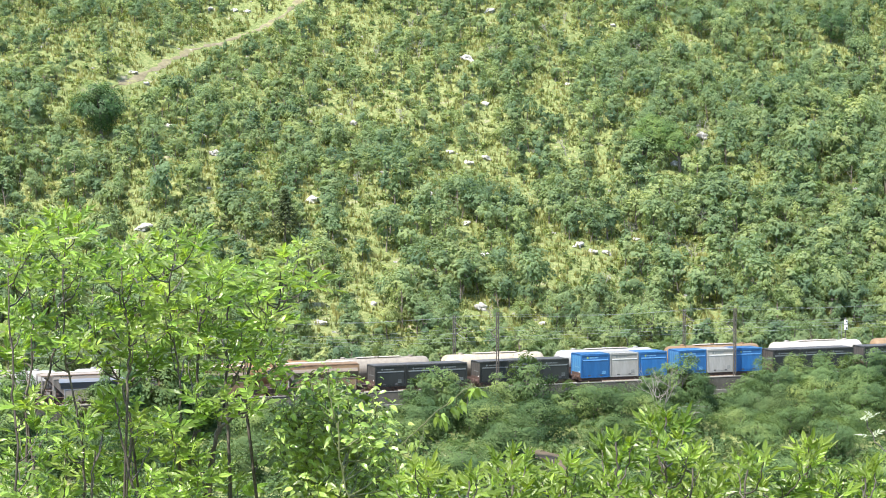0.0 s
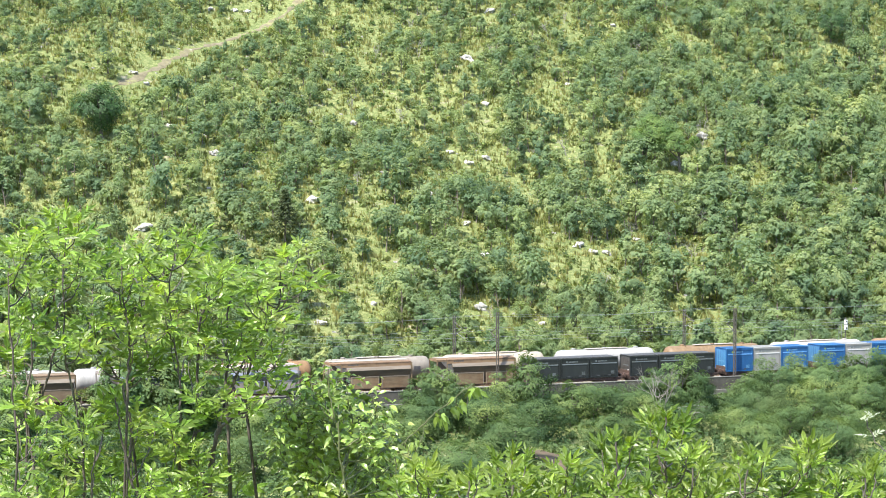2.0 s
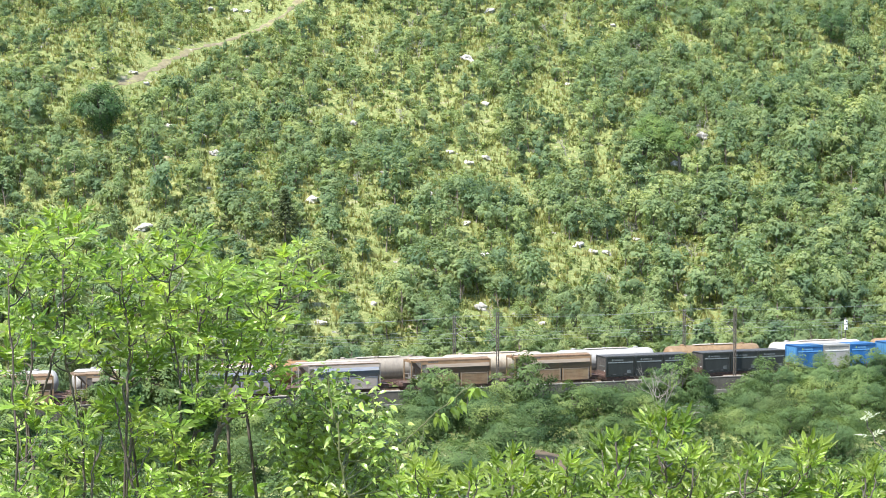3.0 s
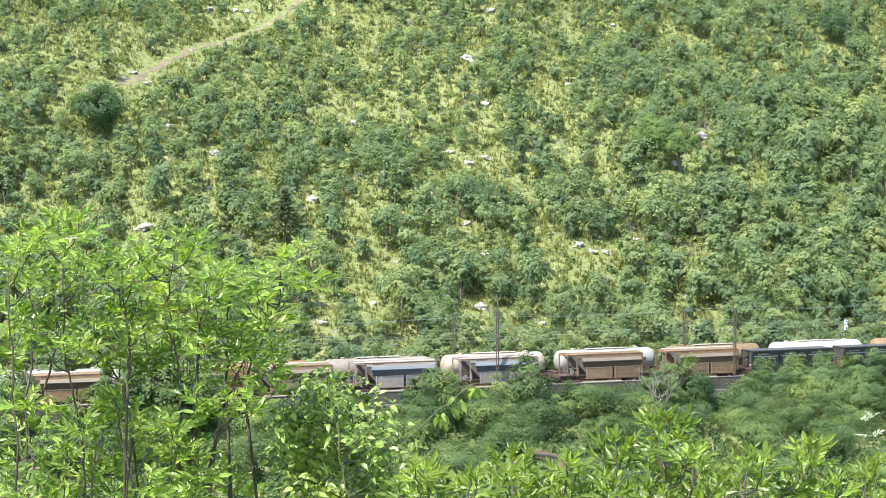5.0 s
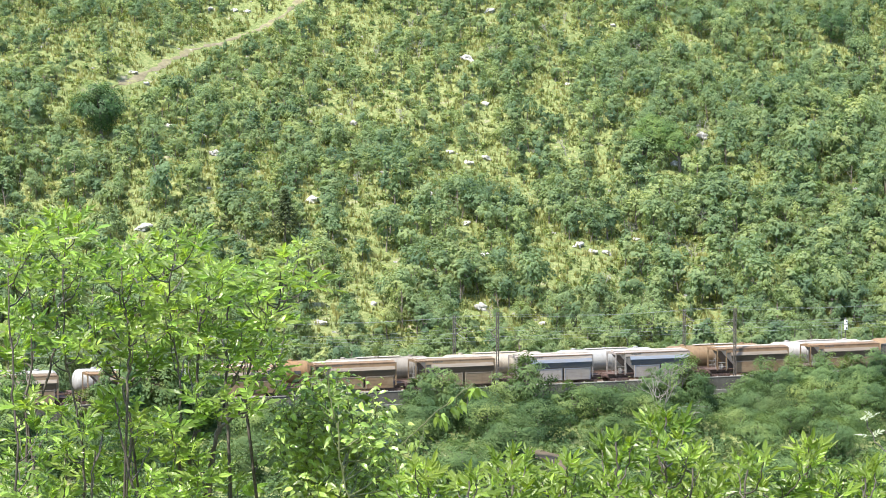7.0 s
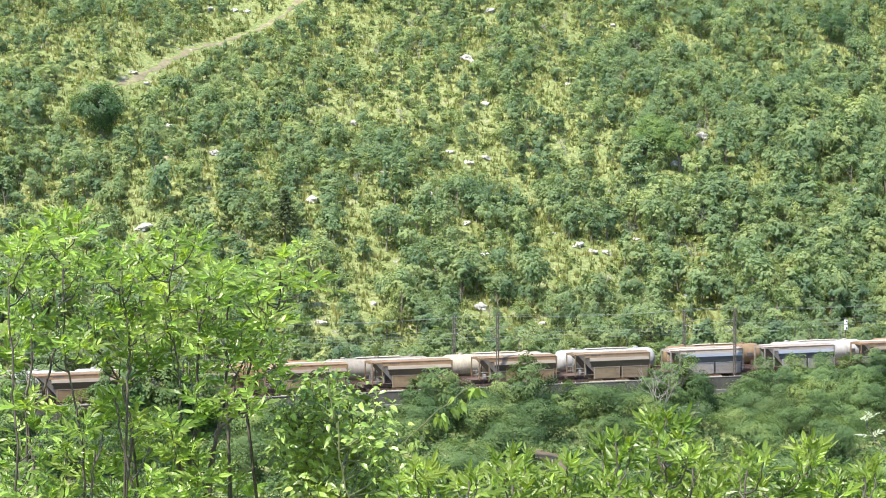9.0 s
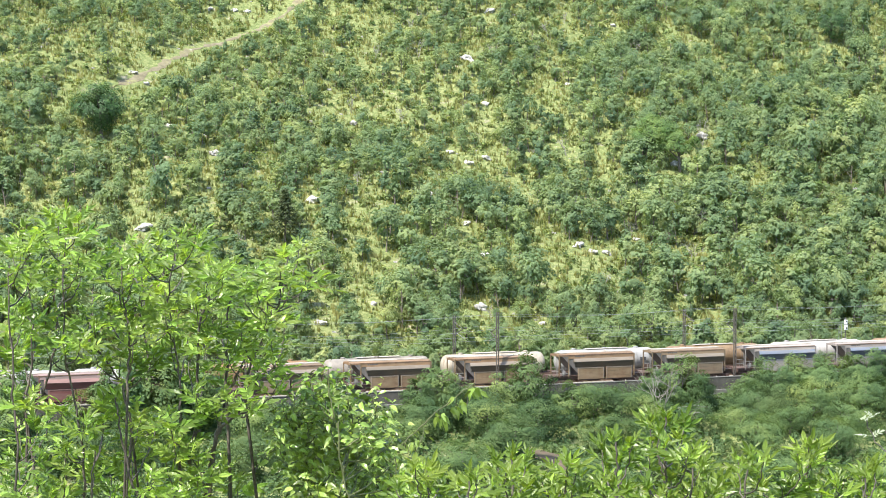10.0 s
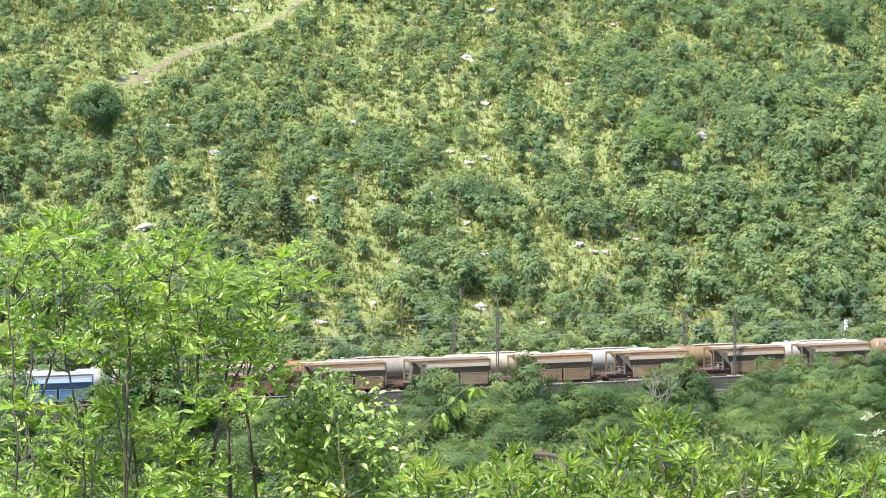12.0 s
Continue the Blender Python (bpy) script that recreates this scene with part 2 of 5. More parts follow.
def prism(profile, x0, x1):
    """A (y, z) outline swept along x."""
    bm = bmesh.new()
    a = [bm.verts.new((x0, y, z)) for y, z in profile]
    b = [bm.verts.new((x1, y, z)) for y, z in profile]
    n = len(profile)
    for i in range(n):
        bm.faces.new((a[i], a[(i + 1) % n], b[(i + 1) % n], b[i]))
    bm.faces.new(a[::-1])
    bm.faces.new(b)
    bmesh.ops.recalc_face_normals(bm, faces=bm.faces)
    return bm


def empty(name, m, label, category, group="", kind=""):
    ob = new(name)
    ob.matrix_basis = m
    return tagged(ob, label, category, group, kind)


# ---- the ground: one sheet from the near slope over the track bed and up the far hill to the horizon ----
def ground():
    def lines(fine0, fine1, step, lo, hi, grow=1.35):
        mid = list(np.arange(fine0, fine1 + step / 2, step))
        s, right = step, []
        while (right[-1] if right else mid[-1]) < hi:
            s *= grow
            right.append((right[-1] if right else mid[-1]) + s)
        s, left = step, []
        while (left[-1] if left else mid[0]) > lo:
            s *= grow
            left.append((left[-1] if left else mid[0]) - s)
        return np.array(left[::-1] + mid + right)
    us = lines(-110, 190, 1.5, -2500, 2500)
    qs = lines(-40, 170, 1.2, -900, 2500)
    qs = np.sort(np.concatenate([qs, [-2.76, -2.74, 8.99, 9.01]]))
    U, Q = np.meshgrid(us, qs)
    X = MID.x + U * ALONG.x + Q * ACROSS.x
    Y = MID.y + U * ALONG.y + Q * ACROSS.y
    V = np.stack([X, Y, land(X, Y)], -1).reshape(-1, 3)
    nu, nq = len(us), len(qs)
    i = np.arange((nq - 1) * nu).reshape(nq - 1, nu)[:, :-1].ravel()
    F = np.stack([i, i + 1, i + nu + 1, i + nu], -1)
    ob = new("ground", quads_mesh("ground", V, F, M_GROUND, smooth=True))
    tagged(ob, "yellow-green dry grass slopes with bare stony patches", "ground", kind="structure")


ground()


def tube(points, radii, sides=5):
    """A tapered limb: points and quads."""
    P = np.asarray(points, float)
    R = np.asarray(radii, float)
    T = np.gradient(P, axis=0)
    T /= np.linalg.norm(T, axis=1)[:, None] + 1e-9
    ref = np.array([0.31, 0.95, 0.05])
    A = np.cross(T, ref)
    A /= np.linalg.norm(A, axis=1)[:, None] + 1e-9
    B = np.cross(T, A)
    ang = np.arange(sides) * 2 * np.pi / sides
    V = P[:, None] + R[:, None, None] * (np.cos(ang)[None, :, None] * A[:, None] + np.sin(ang)[None, :, None] * B[:, None])
    n = len(P)
    i, j = np.meshgrid(np.arange(n - 1), np.arange(sides), indexing="ij")
    k = (j + 1) % sides
    F = np.stack([i * sides + j, i * sides + k, (i + 1) * sides + k, (i + 1) * sides + j], -1).reshape(-1, 4)
    return V.reshape(-1, 3), F


def joined(pieces):
    vs, fs, o = [], [], 0
    for v, f in pieces:
        vs.append(v)
        fs.append(f + o)
        o += len(v)
    return np.concatenate(vs), np.concatenate(fs)


def unit(a):
    return a / (np.linalg.norm(a, axis=-1, keepdims=True) + 1e-9)


def leaf_cards(rng, centres, normals, size, aspect=0.7):
    """Small folded-free leaf sprays: kite-shaped quads."""
    n = len(centres)
    N = unit(normals)
    T = unit(np.cross(N, rng.normal(size=(n, 3))))
    B = np.cross(N, T)
    s = size * rng.uniform(0.6, 1.35, (n, 1))
    L, W = s * 0.5, s * 0.5 * aspect
    bend = N * s * rng.uniform(-0.15, 0.15, (n, 1))
    V = np.stack([centres - T * L, centres + B * W + T * L * 0.1 + bend, centres + T * L, centres - B * W + T * L * 0.1 + bend], 1)
    return V.reshape(-1, 3), np.arange(n * 4).reshape(-1, 4)


def leaf_darts(rng, centres, normals, size, aspect=0.8):
    """Leaf sprays as single three-cornered faces, for trees far off."""
    n = len(centres)
    N = unit(normals)
    T = unit(np.cross(N, rng.normal(size=(n, 3))))
    B = np.cross(N, T)
    s = size * rng.uniform(0.6, 1.4, (n, 1))
    W = s * 0.5 * aspect
    V = np.stack([centres + T * s * 0.55, centres - T * s * 0.4 + B * W, centres - T * s * 0.4 - B * W], 1)
    return V.reshape(-1, 3), np.arange(n * 3).reshape(-1, 3)


def tree_shape(seed, height, radius, clumps, leaves, leaf, trunk=0.12, base=0.25, arms=9, sprays=leaf_cards, ruffle=0.3, lumps=(0.27, 0.48), lift=0.45, deep=0.8, hollow=0.35, billows=0):
    """A trunk with limbs, and a crown of leaf sprays in uneven clumps. Returns (trunk, crown) arrays, foot at the origin."""
    rng = np.random.default_rng(seed)
    lean = rng.normal(size=2) * 0.07 * height
    top = np.array([lean[0], lean[1], height * 0.8])
    limbs = []
    tt = np.linspace(0, 1, 6)[:, None]
    wob = rng.normal(size=(6, 3)) * 0.02 * height * np.sin(tt * np.pi)
    limbs.append(tube((top * tt + wob)[::1 if arms > 4 else 2], (trunk * (1 - 0.75 * tt[:, 0]))[::1 if arms > 4 else 2], 6 if arms > 4 else 4))
    # clump centres through an uneven egg
    C = []
    while len(C) < clumps:
        p = rng.uniform(-1, 1, 3)
        if np.linalg.norm(p) > 1 or np.linalg.norm(p) < hollow:
            continue
        zz = base * height + (p[2] * 0.5 + 0.5) ** 0.82 * height * (0.94 - base)
        wide = radius * (0.62 + 0.38 * math.sin(math.pi * min(1, max(0.05, (zz / height - base * 0.4) * 1.05)))) * 0.98
        C.append((p[0] * wide + lean[0] * zz / height, p[1] * wide + lean[1] * zz / height, zz))
    C = np.array(C)
    CR = radius * rng.uniform(*lumps, clumps)
    for i in range(min(clumps, arms)):
        t0 = rng.uniform(0.25, 0.8)
        a = top * t0
        c = C[i]
        m_ = (a + c) / 2 + np.array([0, 0, -0.04 * height])
        limbs.append(tube(np.array([a, m_, c]), np.array([trunk * 0.5, trunk * 0.3, trunk * 0.1]), 4))
    share = CR ** 2 / (CR ** 2).sum()
    which = rng.choice(clumps, leaves, p=share)
    D = unit(rng.normal(size=(leaves, 3)))
    D[:, 2] = np.where(D[:, 2] < -0.35, -D[:, 2], D[:, 2])
    rad = CR[which] * rng.uniform(0.55, 1.08, leaves) ** 0.6
    if billows:
        tuft = unit(rng.normal(size=(clumps, billows, 3)) + np.array([0, 0, 0.45]))
        pick = tuft[which, rng.integers(billows, size=leaves)]
        size = CR[which] * rng.uniform(0.42, 0.6, leaves)
        P = C[which] + (pick * CR[which][:, None] * 0.66 + D * size[:, None]) * np.array([1, 1, deep])
        D = unit(0.75 * D + 0.6 * pick)
    else:
        P = C[which] + D * rad[:, None] * np.array([1, 1, deep])
    P[:, 2] = np.maximum(P[:, 2], 0.05 * height)
    out = unit(P / np.array([radius, radius, 0.5 * height]) - np.array([0, 0, 0.95]))
    N = 0.5 * D + 1.0 * out + np.array([0, 0, lift]) + rng.normal(size=(leaves, 3)) * ruffle
    return joined(limbs), sprays(rng, P, N, leaf)


def place_arrays(shape, x, y, z, turn, size, squash=1.0):
    v, f = shape
    c, s = math.cos(turn), math.sin(turn)
    R = np.array([[c, s, 0], [-s, c, 0], [0, 0, squash]]) * size
    return v @ R + np.array([x, y, z]), f


# grassy clearings on the hill: along, beyond, radius (metres)
CLEARINGS = [(13, 132, 4.6), (2, 116, 3.6), (-9, 103, 3.6), (-17, 118, 2.4), (-7, 116, 3.0), (-17, 106, 2.3), (-20, 127, 2.0), (19, 138, 3.6), (20, 142, 3.0),
             (-8, 83, 1.6), (32, 115, 1.8), (147, 143, 1.9), (-8, 45, 1.4), (-9, 42, 1.3), (3, 35, 1.8), (-2, 36, 1.6), (16, 25, 1.5), (-14, 64, 1.2), (-24, 92, 1.6), (-3, 96, 1.3)]
UPPER_CLEARINGS = [(41, 134.6, 2.8), (36.3, 135.9, 2.0), (28.3, 123.3, 2.2), (34, 115.5, 2.2), (41.9, 115.1, 2.0), (40.8, 98.8, 2.0), (22.9, 98.5, 2.8), (29.2, 94.8, 1.8),
                   (42.6, 90.1, 1.5), (56.7, 97.6, 3.4), (67.8, 119.9, 1.8), (76.5, 131.7, 3.0), (87.7, 135, 1.8), (62.8, 133, 2.2), (29.1, 84.7, 1.5), (39.7, 81, 2.8),
                   (33.9, 80.5, 2.0), (53.5, 79.8, 1.9), (58.2, 79.5, 1.5), (34, 105.1, 1.5), (36.6, 125.4, 1.5), (95.3, 128.6, 2.4), (98.9, 126.7, 2.2), (101.1, 120.2, 1.5),
                   (139.4, 128.9, 2.4), (133.2, 119.1, 2.0), (69.6, 88.6, 1.7), (42.7, 130.6, 1.5)]
LOWER_CLEARINGS = [(33.1, 74, 2.6), (37.8, 73.1, 2.0), (53.7, 68, 2.4), (40.5, 67.6, 2.4), (27, 70.2, 2.4), (22, 60.8, 1.5), (4.1, 43.3, 1.6), (31.5, 39.9, 2.4), (34.3, 37.6, 2.4),
                   (38.6, 38.5, 2.2), (8.6, 38.3, 1.8), (48.4, 47, 1.3), (37.4, 33.5, 1.8), (41.3, 34.5, 1.6), (53, 42.9, 1.5), (57.4, 45.3, 2.2), (58.5, 38, 1.5), (61.9, 32, 2.0),
                   (44.7, 28.4, 2.0), (36, 63.7, 1.6), (1.7, 30.3, 2.2), (15.6, 27.7, 2.2), (13, 63.5, 1.4), (35.5, 52.6, 1.6), (65, 69.6, 1.6), (66.7, 74, 1.3), (77.8, 64.3, 1.3),
                   (88.9, 59.6, 1.5), (49, 54.5, 1.3)]
# limestone boulders: along, beyond, size
ROCKS = [(49.3, 111.2, 2.3), (-6.4, 71.1, 1.9), (3.3, 56.7, 2.3), (-21.9, 52.6, 2.2), (-9.2, 85.2, 1.8), (-6.9, 80.1, 1.2), (16.5, 28.0, 2.2), (67.9, 54.3, 1.8), (38.2, 44.6, 1.7),
         (39.8, 42.9, 1.5), (41.9, 42.7, 1.4), (76.2, 79.6, 2.4), (67.7, 72.2, 1.8), (63.3, 135.2, 2.0), (35.7, 78.2, 1.6), (39.4, 79.8, 1.6), (22.4, 93.2, 1.5), (23.3, 42.8, 1.4),
         (24.5, 52.1, 1.4), (-6.4, 25.0, 1.5), (45.8, 21.8, 1.5), (93.1, 61.5, 1.8)]
SMALL_ROCKS = [(92.9, 94.1, 1.5), (83.8, 119.9, 1.6), (62.8, 100.6, 1.2), (87.5, 134.4, 1.3), (13.9, 142.4, 1.4), (20.4, 141.9, 1.3), (18.3, 142.4, 1.3), (-9.1, 106.7, 1.3),
               (-7.7, 103.5, 1.2), (2.3, 29.6, 1.1), (23.3, 23.4, 1.0), (51.1, 40.0, 1.3), (48.9, 47.9, 1.1), (19.0, 70.2, 1.2), (27.5, 145.4, 1.5), (22.7, 61.6, 1.3),
               (45.4, 94.5, 1.3), (33.8, 81.4, 1.3)]
# single trees that stand free: along, beyond, room
STANDARDS = [(-20.5, 80.6, 4.4), (67, 70.5, 3.6), (75.6, 77.8, 2.2), (-4.0, 46.5, 2.0), (125.7, 122.4, 3.4)]


def openness(u, q):
    """1 in a clearing, 0 in closed wood."""
    o = -1.0
    for cu, cq, r in CLEARINGS + UPPER_CLEARINGS + LOWER_CLEARINGS:
        dq = q - cq
        o = max(o, 1.0 - ((u - cu - 0.42 * dq) / (r * 1.15)) ** 2 - ((dq + 2.5) / (r * 1.5 + 3.2)) ** 2)
    return o


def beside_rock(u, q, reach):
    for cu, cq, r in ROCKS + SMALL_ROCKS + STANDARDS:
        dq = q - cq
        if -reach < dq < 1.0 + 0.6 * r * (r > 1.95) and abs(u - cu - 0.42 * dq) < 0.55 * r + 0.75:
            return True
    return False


PATH = [(-19, 98), (-12.4, 102), (-6.4, 107.6), (-0.4, 114), (4.8, 120), (10.4, 124.6), (15.2, 129.8), (22, 135.4), (29, 142), (38, 150)]


def path_gap(u, q):
    best = 99.0
    for (a, b), (c, d) in zip(PATH, PATH[1:]):
        t = max(0.0, min(1.0, ((u - a) * (c - a) + (q - b) * (d - b)) / ((c - a) ** 2 + (d - b) ** 2)))
        best = min(best, math.hypot(u - a - t * (c - a), q - b - t * (d - b)))
    return best


def woods():
    rng = np.random.default_rng(11)
    near_kinds = [tree_shape(100 + i, 1.0, r, c, 1900, 0.043, 0.022, b, 6, leaf_darts, 0.14, (0.24, 0.44), 0.25, 1.0, 0.35, 6) for i, (r, c, b) in enumerate(
        ((0.36, 22, 0.08), (0.42, 25, 0.12), (0.33, 20, 0.05), (0.48, 28, 0.16), (0.38, 22, 0.06), (0.30, 20, 0.14)))]
    far_kinds = [tree_shape(200 + i, 1.0, r, c, 640, 0.074, 0.024, b, 2, leaf_darts, 0.14, (0.26, 0.48), 0.25, 1.0, 0.35, 5) for i, (r, c, b) in enumerate(
        ((0.38, 15, 0.12), (0.45, 18, 0.18), (0.34, 14, 0.08), (0.50, 19, 0.24), (0.40, 16, 0.12), (0.31, 14, 0.18)))]
    protos = []
    for tr, cr in near_kinds:
        protos.append((quads_mesh("trunk", *tr, M_BARK, smooth=True), quads_mesh("crown", *cr, M_HILLTREE)))
    far_leaf, far_wood, tones, singles = [], [], [], 0
    step = 2.4
    for q in np.arange(10.2, 153, step):
        span0, span1 = -60 + 0.24 * q, 70 + q * 0.6
        for u in np.arange(span0, span1, step):
            uu, qq = u + rng.uniform(-1.15, 1.15), q + rng.uniform(-1.15, 1.15)
            o = openness(uu, qq)
            closed = min(1.0, max(0.0, (uu - 0.45 * qq - 18) / 30))
            gap = noise.noise(Vector((uu / 3.2, qq / 7, 3.7))) > 0.29 + 0.11 * max(closed, 1 - qq / 45)
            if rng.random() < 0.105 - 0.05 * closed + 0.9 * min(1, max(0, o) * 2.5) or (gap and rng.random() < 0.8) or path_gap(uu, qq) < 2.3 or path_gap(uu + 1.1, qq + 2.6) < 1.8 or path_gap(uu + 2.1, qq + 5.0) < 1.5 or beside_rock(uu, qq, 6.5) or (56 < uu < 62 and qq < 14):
                continue
            big = 0.86 * (2.9 + 2.3 * rng.random() ** 1.4 + (1.5 if rng.random() < 0.10 else 0)) * (1.08 - 0.26 * min(1, max(0, (qq - 40) / 70))) * (1 + 0.2 * closed) * (1.12 if qq < 32 else 1.0)
            if o > 0.0:
                big *= 0.62
            if q > 100 and u < 30:
                big *= 0.9
            turn, k = rng.uniform(0, 6.28), rng.integers(6)
            p = spot(uu, qq)
            z = land_at(p.x, p.y) - 0.1
            if qq < 30 and singles < 295:
                singles += 1
                tree = empty("tree", Matrix.LocRotScale((p.x, p.y, z), Euler((0, 0, turn)), (big, big, big * rng.uniform(0.9, 1.25))),
                             "small green broadleaved tree on the grassy hillside", "tree", "hillside trees")
                part_mesh("trunk", protos[k][0], tree)
                part_mesh("crown", protos[k][1], tree)
            else:
                sq = rng.uniform(0.9, 1.3)
                far_wood.append(place_arrays(far_kinds[k][0], p.x, p.y, z, turn, big, sq))
                tones.append(rng.random())
                far_leaf.append(place_arrays(far_kinds[k][1], p.x, p.y, z, turn, big, sq))
    fw, fl = joined(far_wood), joined(far_leaf)
    v = np.concatenate([fw[0], fl[0]])
    f = [fw[1], fl[1] + len(fw[0])]
    idx = np.concatenate([np.zeros(len(fw[1]), int), np.ones(len(fl[1]), int)])
    ob = new("hillside_woods", quads_mesh("hillside_woods", v, f, [M_BARK, M_WOODS], idx))
    own = ob.data.attributes.new("tree_tone", "FLOAT", "POINT")
    own.data.foreach_set("value", np.concatenate([np.zeros(len(fw[0]))] + [np.full(len(a[0]), t) for a, t in zip(far_leaf, tones)]).astype(np.float32))
    tagged(ob, "open green woodland of small broadleaved trees covering the hillside", "woods", kind="stuff")
    # low scrub and tall grass between the trees
    low = []
    for i in range(3800):
        q = 10.5 + 150 * rng.random()
        u = -60 + rng.random() * (134 + q * 0.68)
        o = openness(u, q)
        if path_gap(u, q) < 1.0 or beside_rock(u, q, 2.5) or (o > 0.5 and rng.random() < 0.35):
            continue
        p = spot(u, q)
        z = land_at(p.x, p.y)
        n = int(rng.integers(12, 24))
        r = rng.uniform(0.25, 0.75)
        D = unit(rng.normal(size=(n, 3)))
        D[:, 2] = np.abs(D[:, 2])
        P = np.array([p.x, p.y, z + 0.1]) + D * r * rng.uniform(0.5, 1, (n, 1))
        low.append(leaf_darts(rng, P, D + rng.normal(size=(n, 3)) * 0.5, 0.36, 0.7))
    for i in range(2300):
        q = 11 + 148 * rng.random()
        u = -58 + 0.2 * q + rng.random() * (128 + q * 0.4)
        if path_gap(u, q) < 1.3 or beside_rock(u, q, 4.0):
            continue
        p = spot(u, q)
        z = land_at(p.x, p.y)
        n = int(rng.integers(30, 52))
        r = rng.uniform(0.5, 1.0)
        D = unit(rng.normal(size=(n, 3)))
        D[:, 2] = np.abs(D[:, 2]) * rng.uniform(0.9, 1.7)
        P = np.array([p.x, p.y, z + 0.1]) + D * r * rng.uniform(0.5, 1, (n, 1))
        low.append(leaf_darts(rng, P, D + rng.normal(size=(n, 3)) * 0.4, 0.36, 0.8))
    v, f = joined(low)
    tagged(new("hillside_scrub", quads_mesh("hillside_scrub", v, f, M_SHRUB)),
           "yellow-green low scrub between the trees", "scrub", kind="stuff")
    count = 32000
    q = 10 + 148 * rng.random(count)
    u = -58 + 0.22 * q + rng.random(count) * (128 + q * 0.38)
    X = MID.x + u * ALONG.x + q * ACROSS.x
    Y = MID.y + u * ALONG.y + q * ACROSS.y
    clear = np.full(count, 99.0)
    for (a, b), (c, d) in zip(PATH, PATH[1:]):
        t = np.clip(((u - a) * (c - a) + (q - b) * (d - b)) / ((c - a) ** 2 + (d - b) ** 2), 0, 1)
        clear = np.minimum(clear, np.hypot(u - a - t * (c - a), q - b - t * (d - b)))
    X, Y = X[clear > 1.1], Y[clear > 1.1]
    count = len(X)
    foot = np.stack([X, Y, land(X, Y) - 0.03], -1)
    blades = []
    for k in range(4):
        a = rng.uniform(0, 6.28, count)
        side = np.stack([np.cos(a), np.sin(a), np.zeros(count)], -1)
        off = rng.normal(size=(count, 3)) * np.array([0.16, 0.16, 0])
        h = rng.uniform(0.3, 0.95, (count, 1))
        top = foot + off + np.array([0, 0, 1]) * h + rng.normal(size=(count, 3)) * np.array([0.12, 0.12, 0])
        w = rng.uniform(0.08, 0.2, (count, 1))
        blades.append(np.stack([foot + off - side * w, foot + off + side * w, top], 1))
    v = np.concatenate(blades).reshape(-1, 3)
    f = np.arange(len(v)).reshape(-1, 3)
    tagged(new("tall_grass", quads_mesh("tall_grass", v, f, M_GRASS)), "tufts of tall yellow-green grass on the hillside", "grass", kind="stuff")


woods()


def footpath():
    pts = [spot(u, q) for u, q in PATH]
    vs, fs = [], []
    rng = np.random.default_rng(5)
    fine = []
    for a, b in zip(pts, pts[1:]):
        for k in range(8):
            fine.append(a.lerp(b, k / 8))
    for i, p in enumerate(fine):
        d = (fine[min(i + 1, len(fine) - 1)] - fine[max(i - 1, 0)]).normalized()
        s = Vector((-d.y, d.x, 0))
        w = 0.52 + 0.25 * math.sin(i * 0.7) + rng.uniform(-0.35, 0.3)
        p = p + s * 0.22 * math.sin(i * 0.9)
        for k in range(5):
            e = p + s * w * (k / 2 - 1)
            vs.append((e.x, e.y, land_at(e.x, e.y) + 0.14 - 0.1 * abs(k - 2) / 2))
    n = len(fine)
    for i in range(n - 1):
        for k in range(4):
            fs.append((i * 5 + k, i * 5 + k + 1, i * 5 + k + 6, i * 5 + k + 5))
    tagged(new("footpath", quads_mesh("footpath", np.array(vs), np.array(fs), M_DIRT, smooth=True)),
           "bare tan dirt track climbing the hillside", "path", kind="structure")


footpath()


def boulder_mesh(seed):
    bm = bmesh.new()
    bmesh.ops.create_icosphere(bm, subdivisions=3, radius=0.5)
    for v in bm.verts:
        far = Vector((seed * 7.1, 0, 0))
        n = noise.noise(v.co * 2.3 + far) + 0.45 * noise.noise(v.co * 6.0 + far)
        cut = min(1.0, 0.30 / max(0.05, abs(v.co.x * 0.8 + v.co.y * 0.3 + v.co.z * 0.5)))
        v.co *= (1 + 0.6 * n) * (0.6 + 0.4 * cut)
        v.co.z *= 0.66
    me = tag_mesh("boulder", M_LIME)
    bm.to_mesh(me)
    bm.free()
    return me


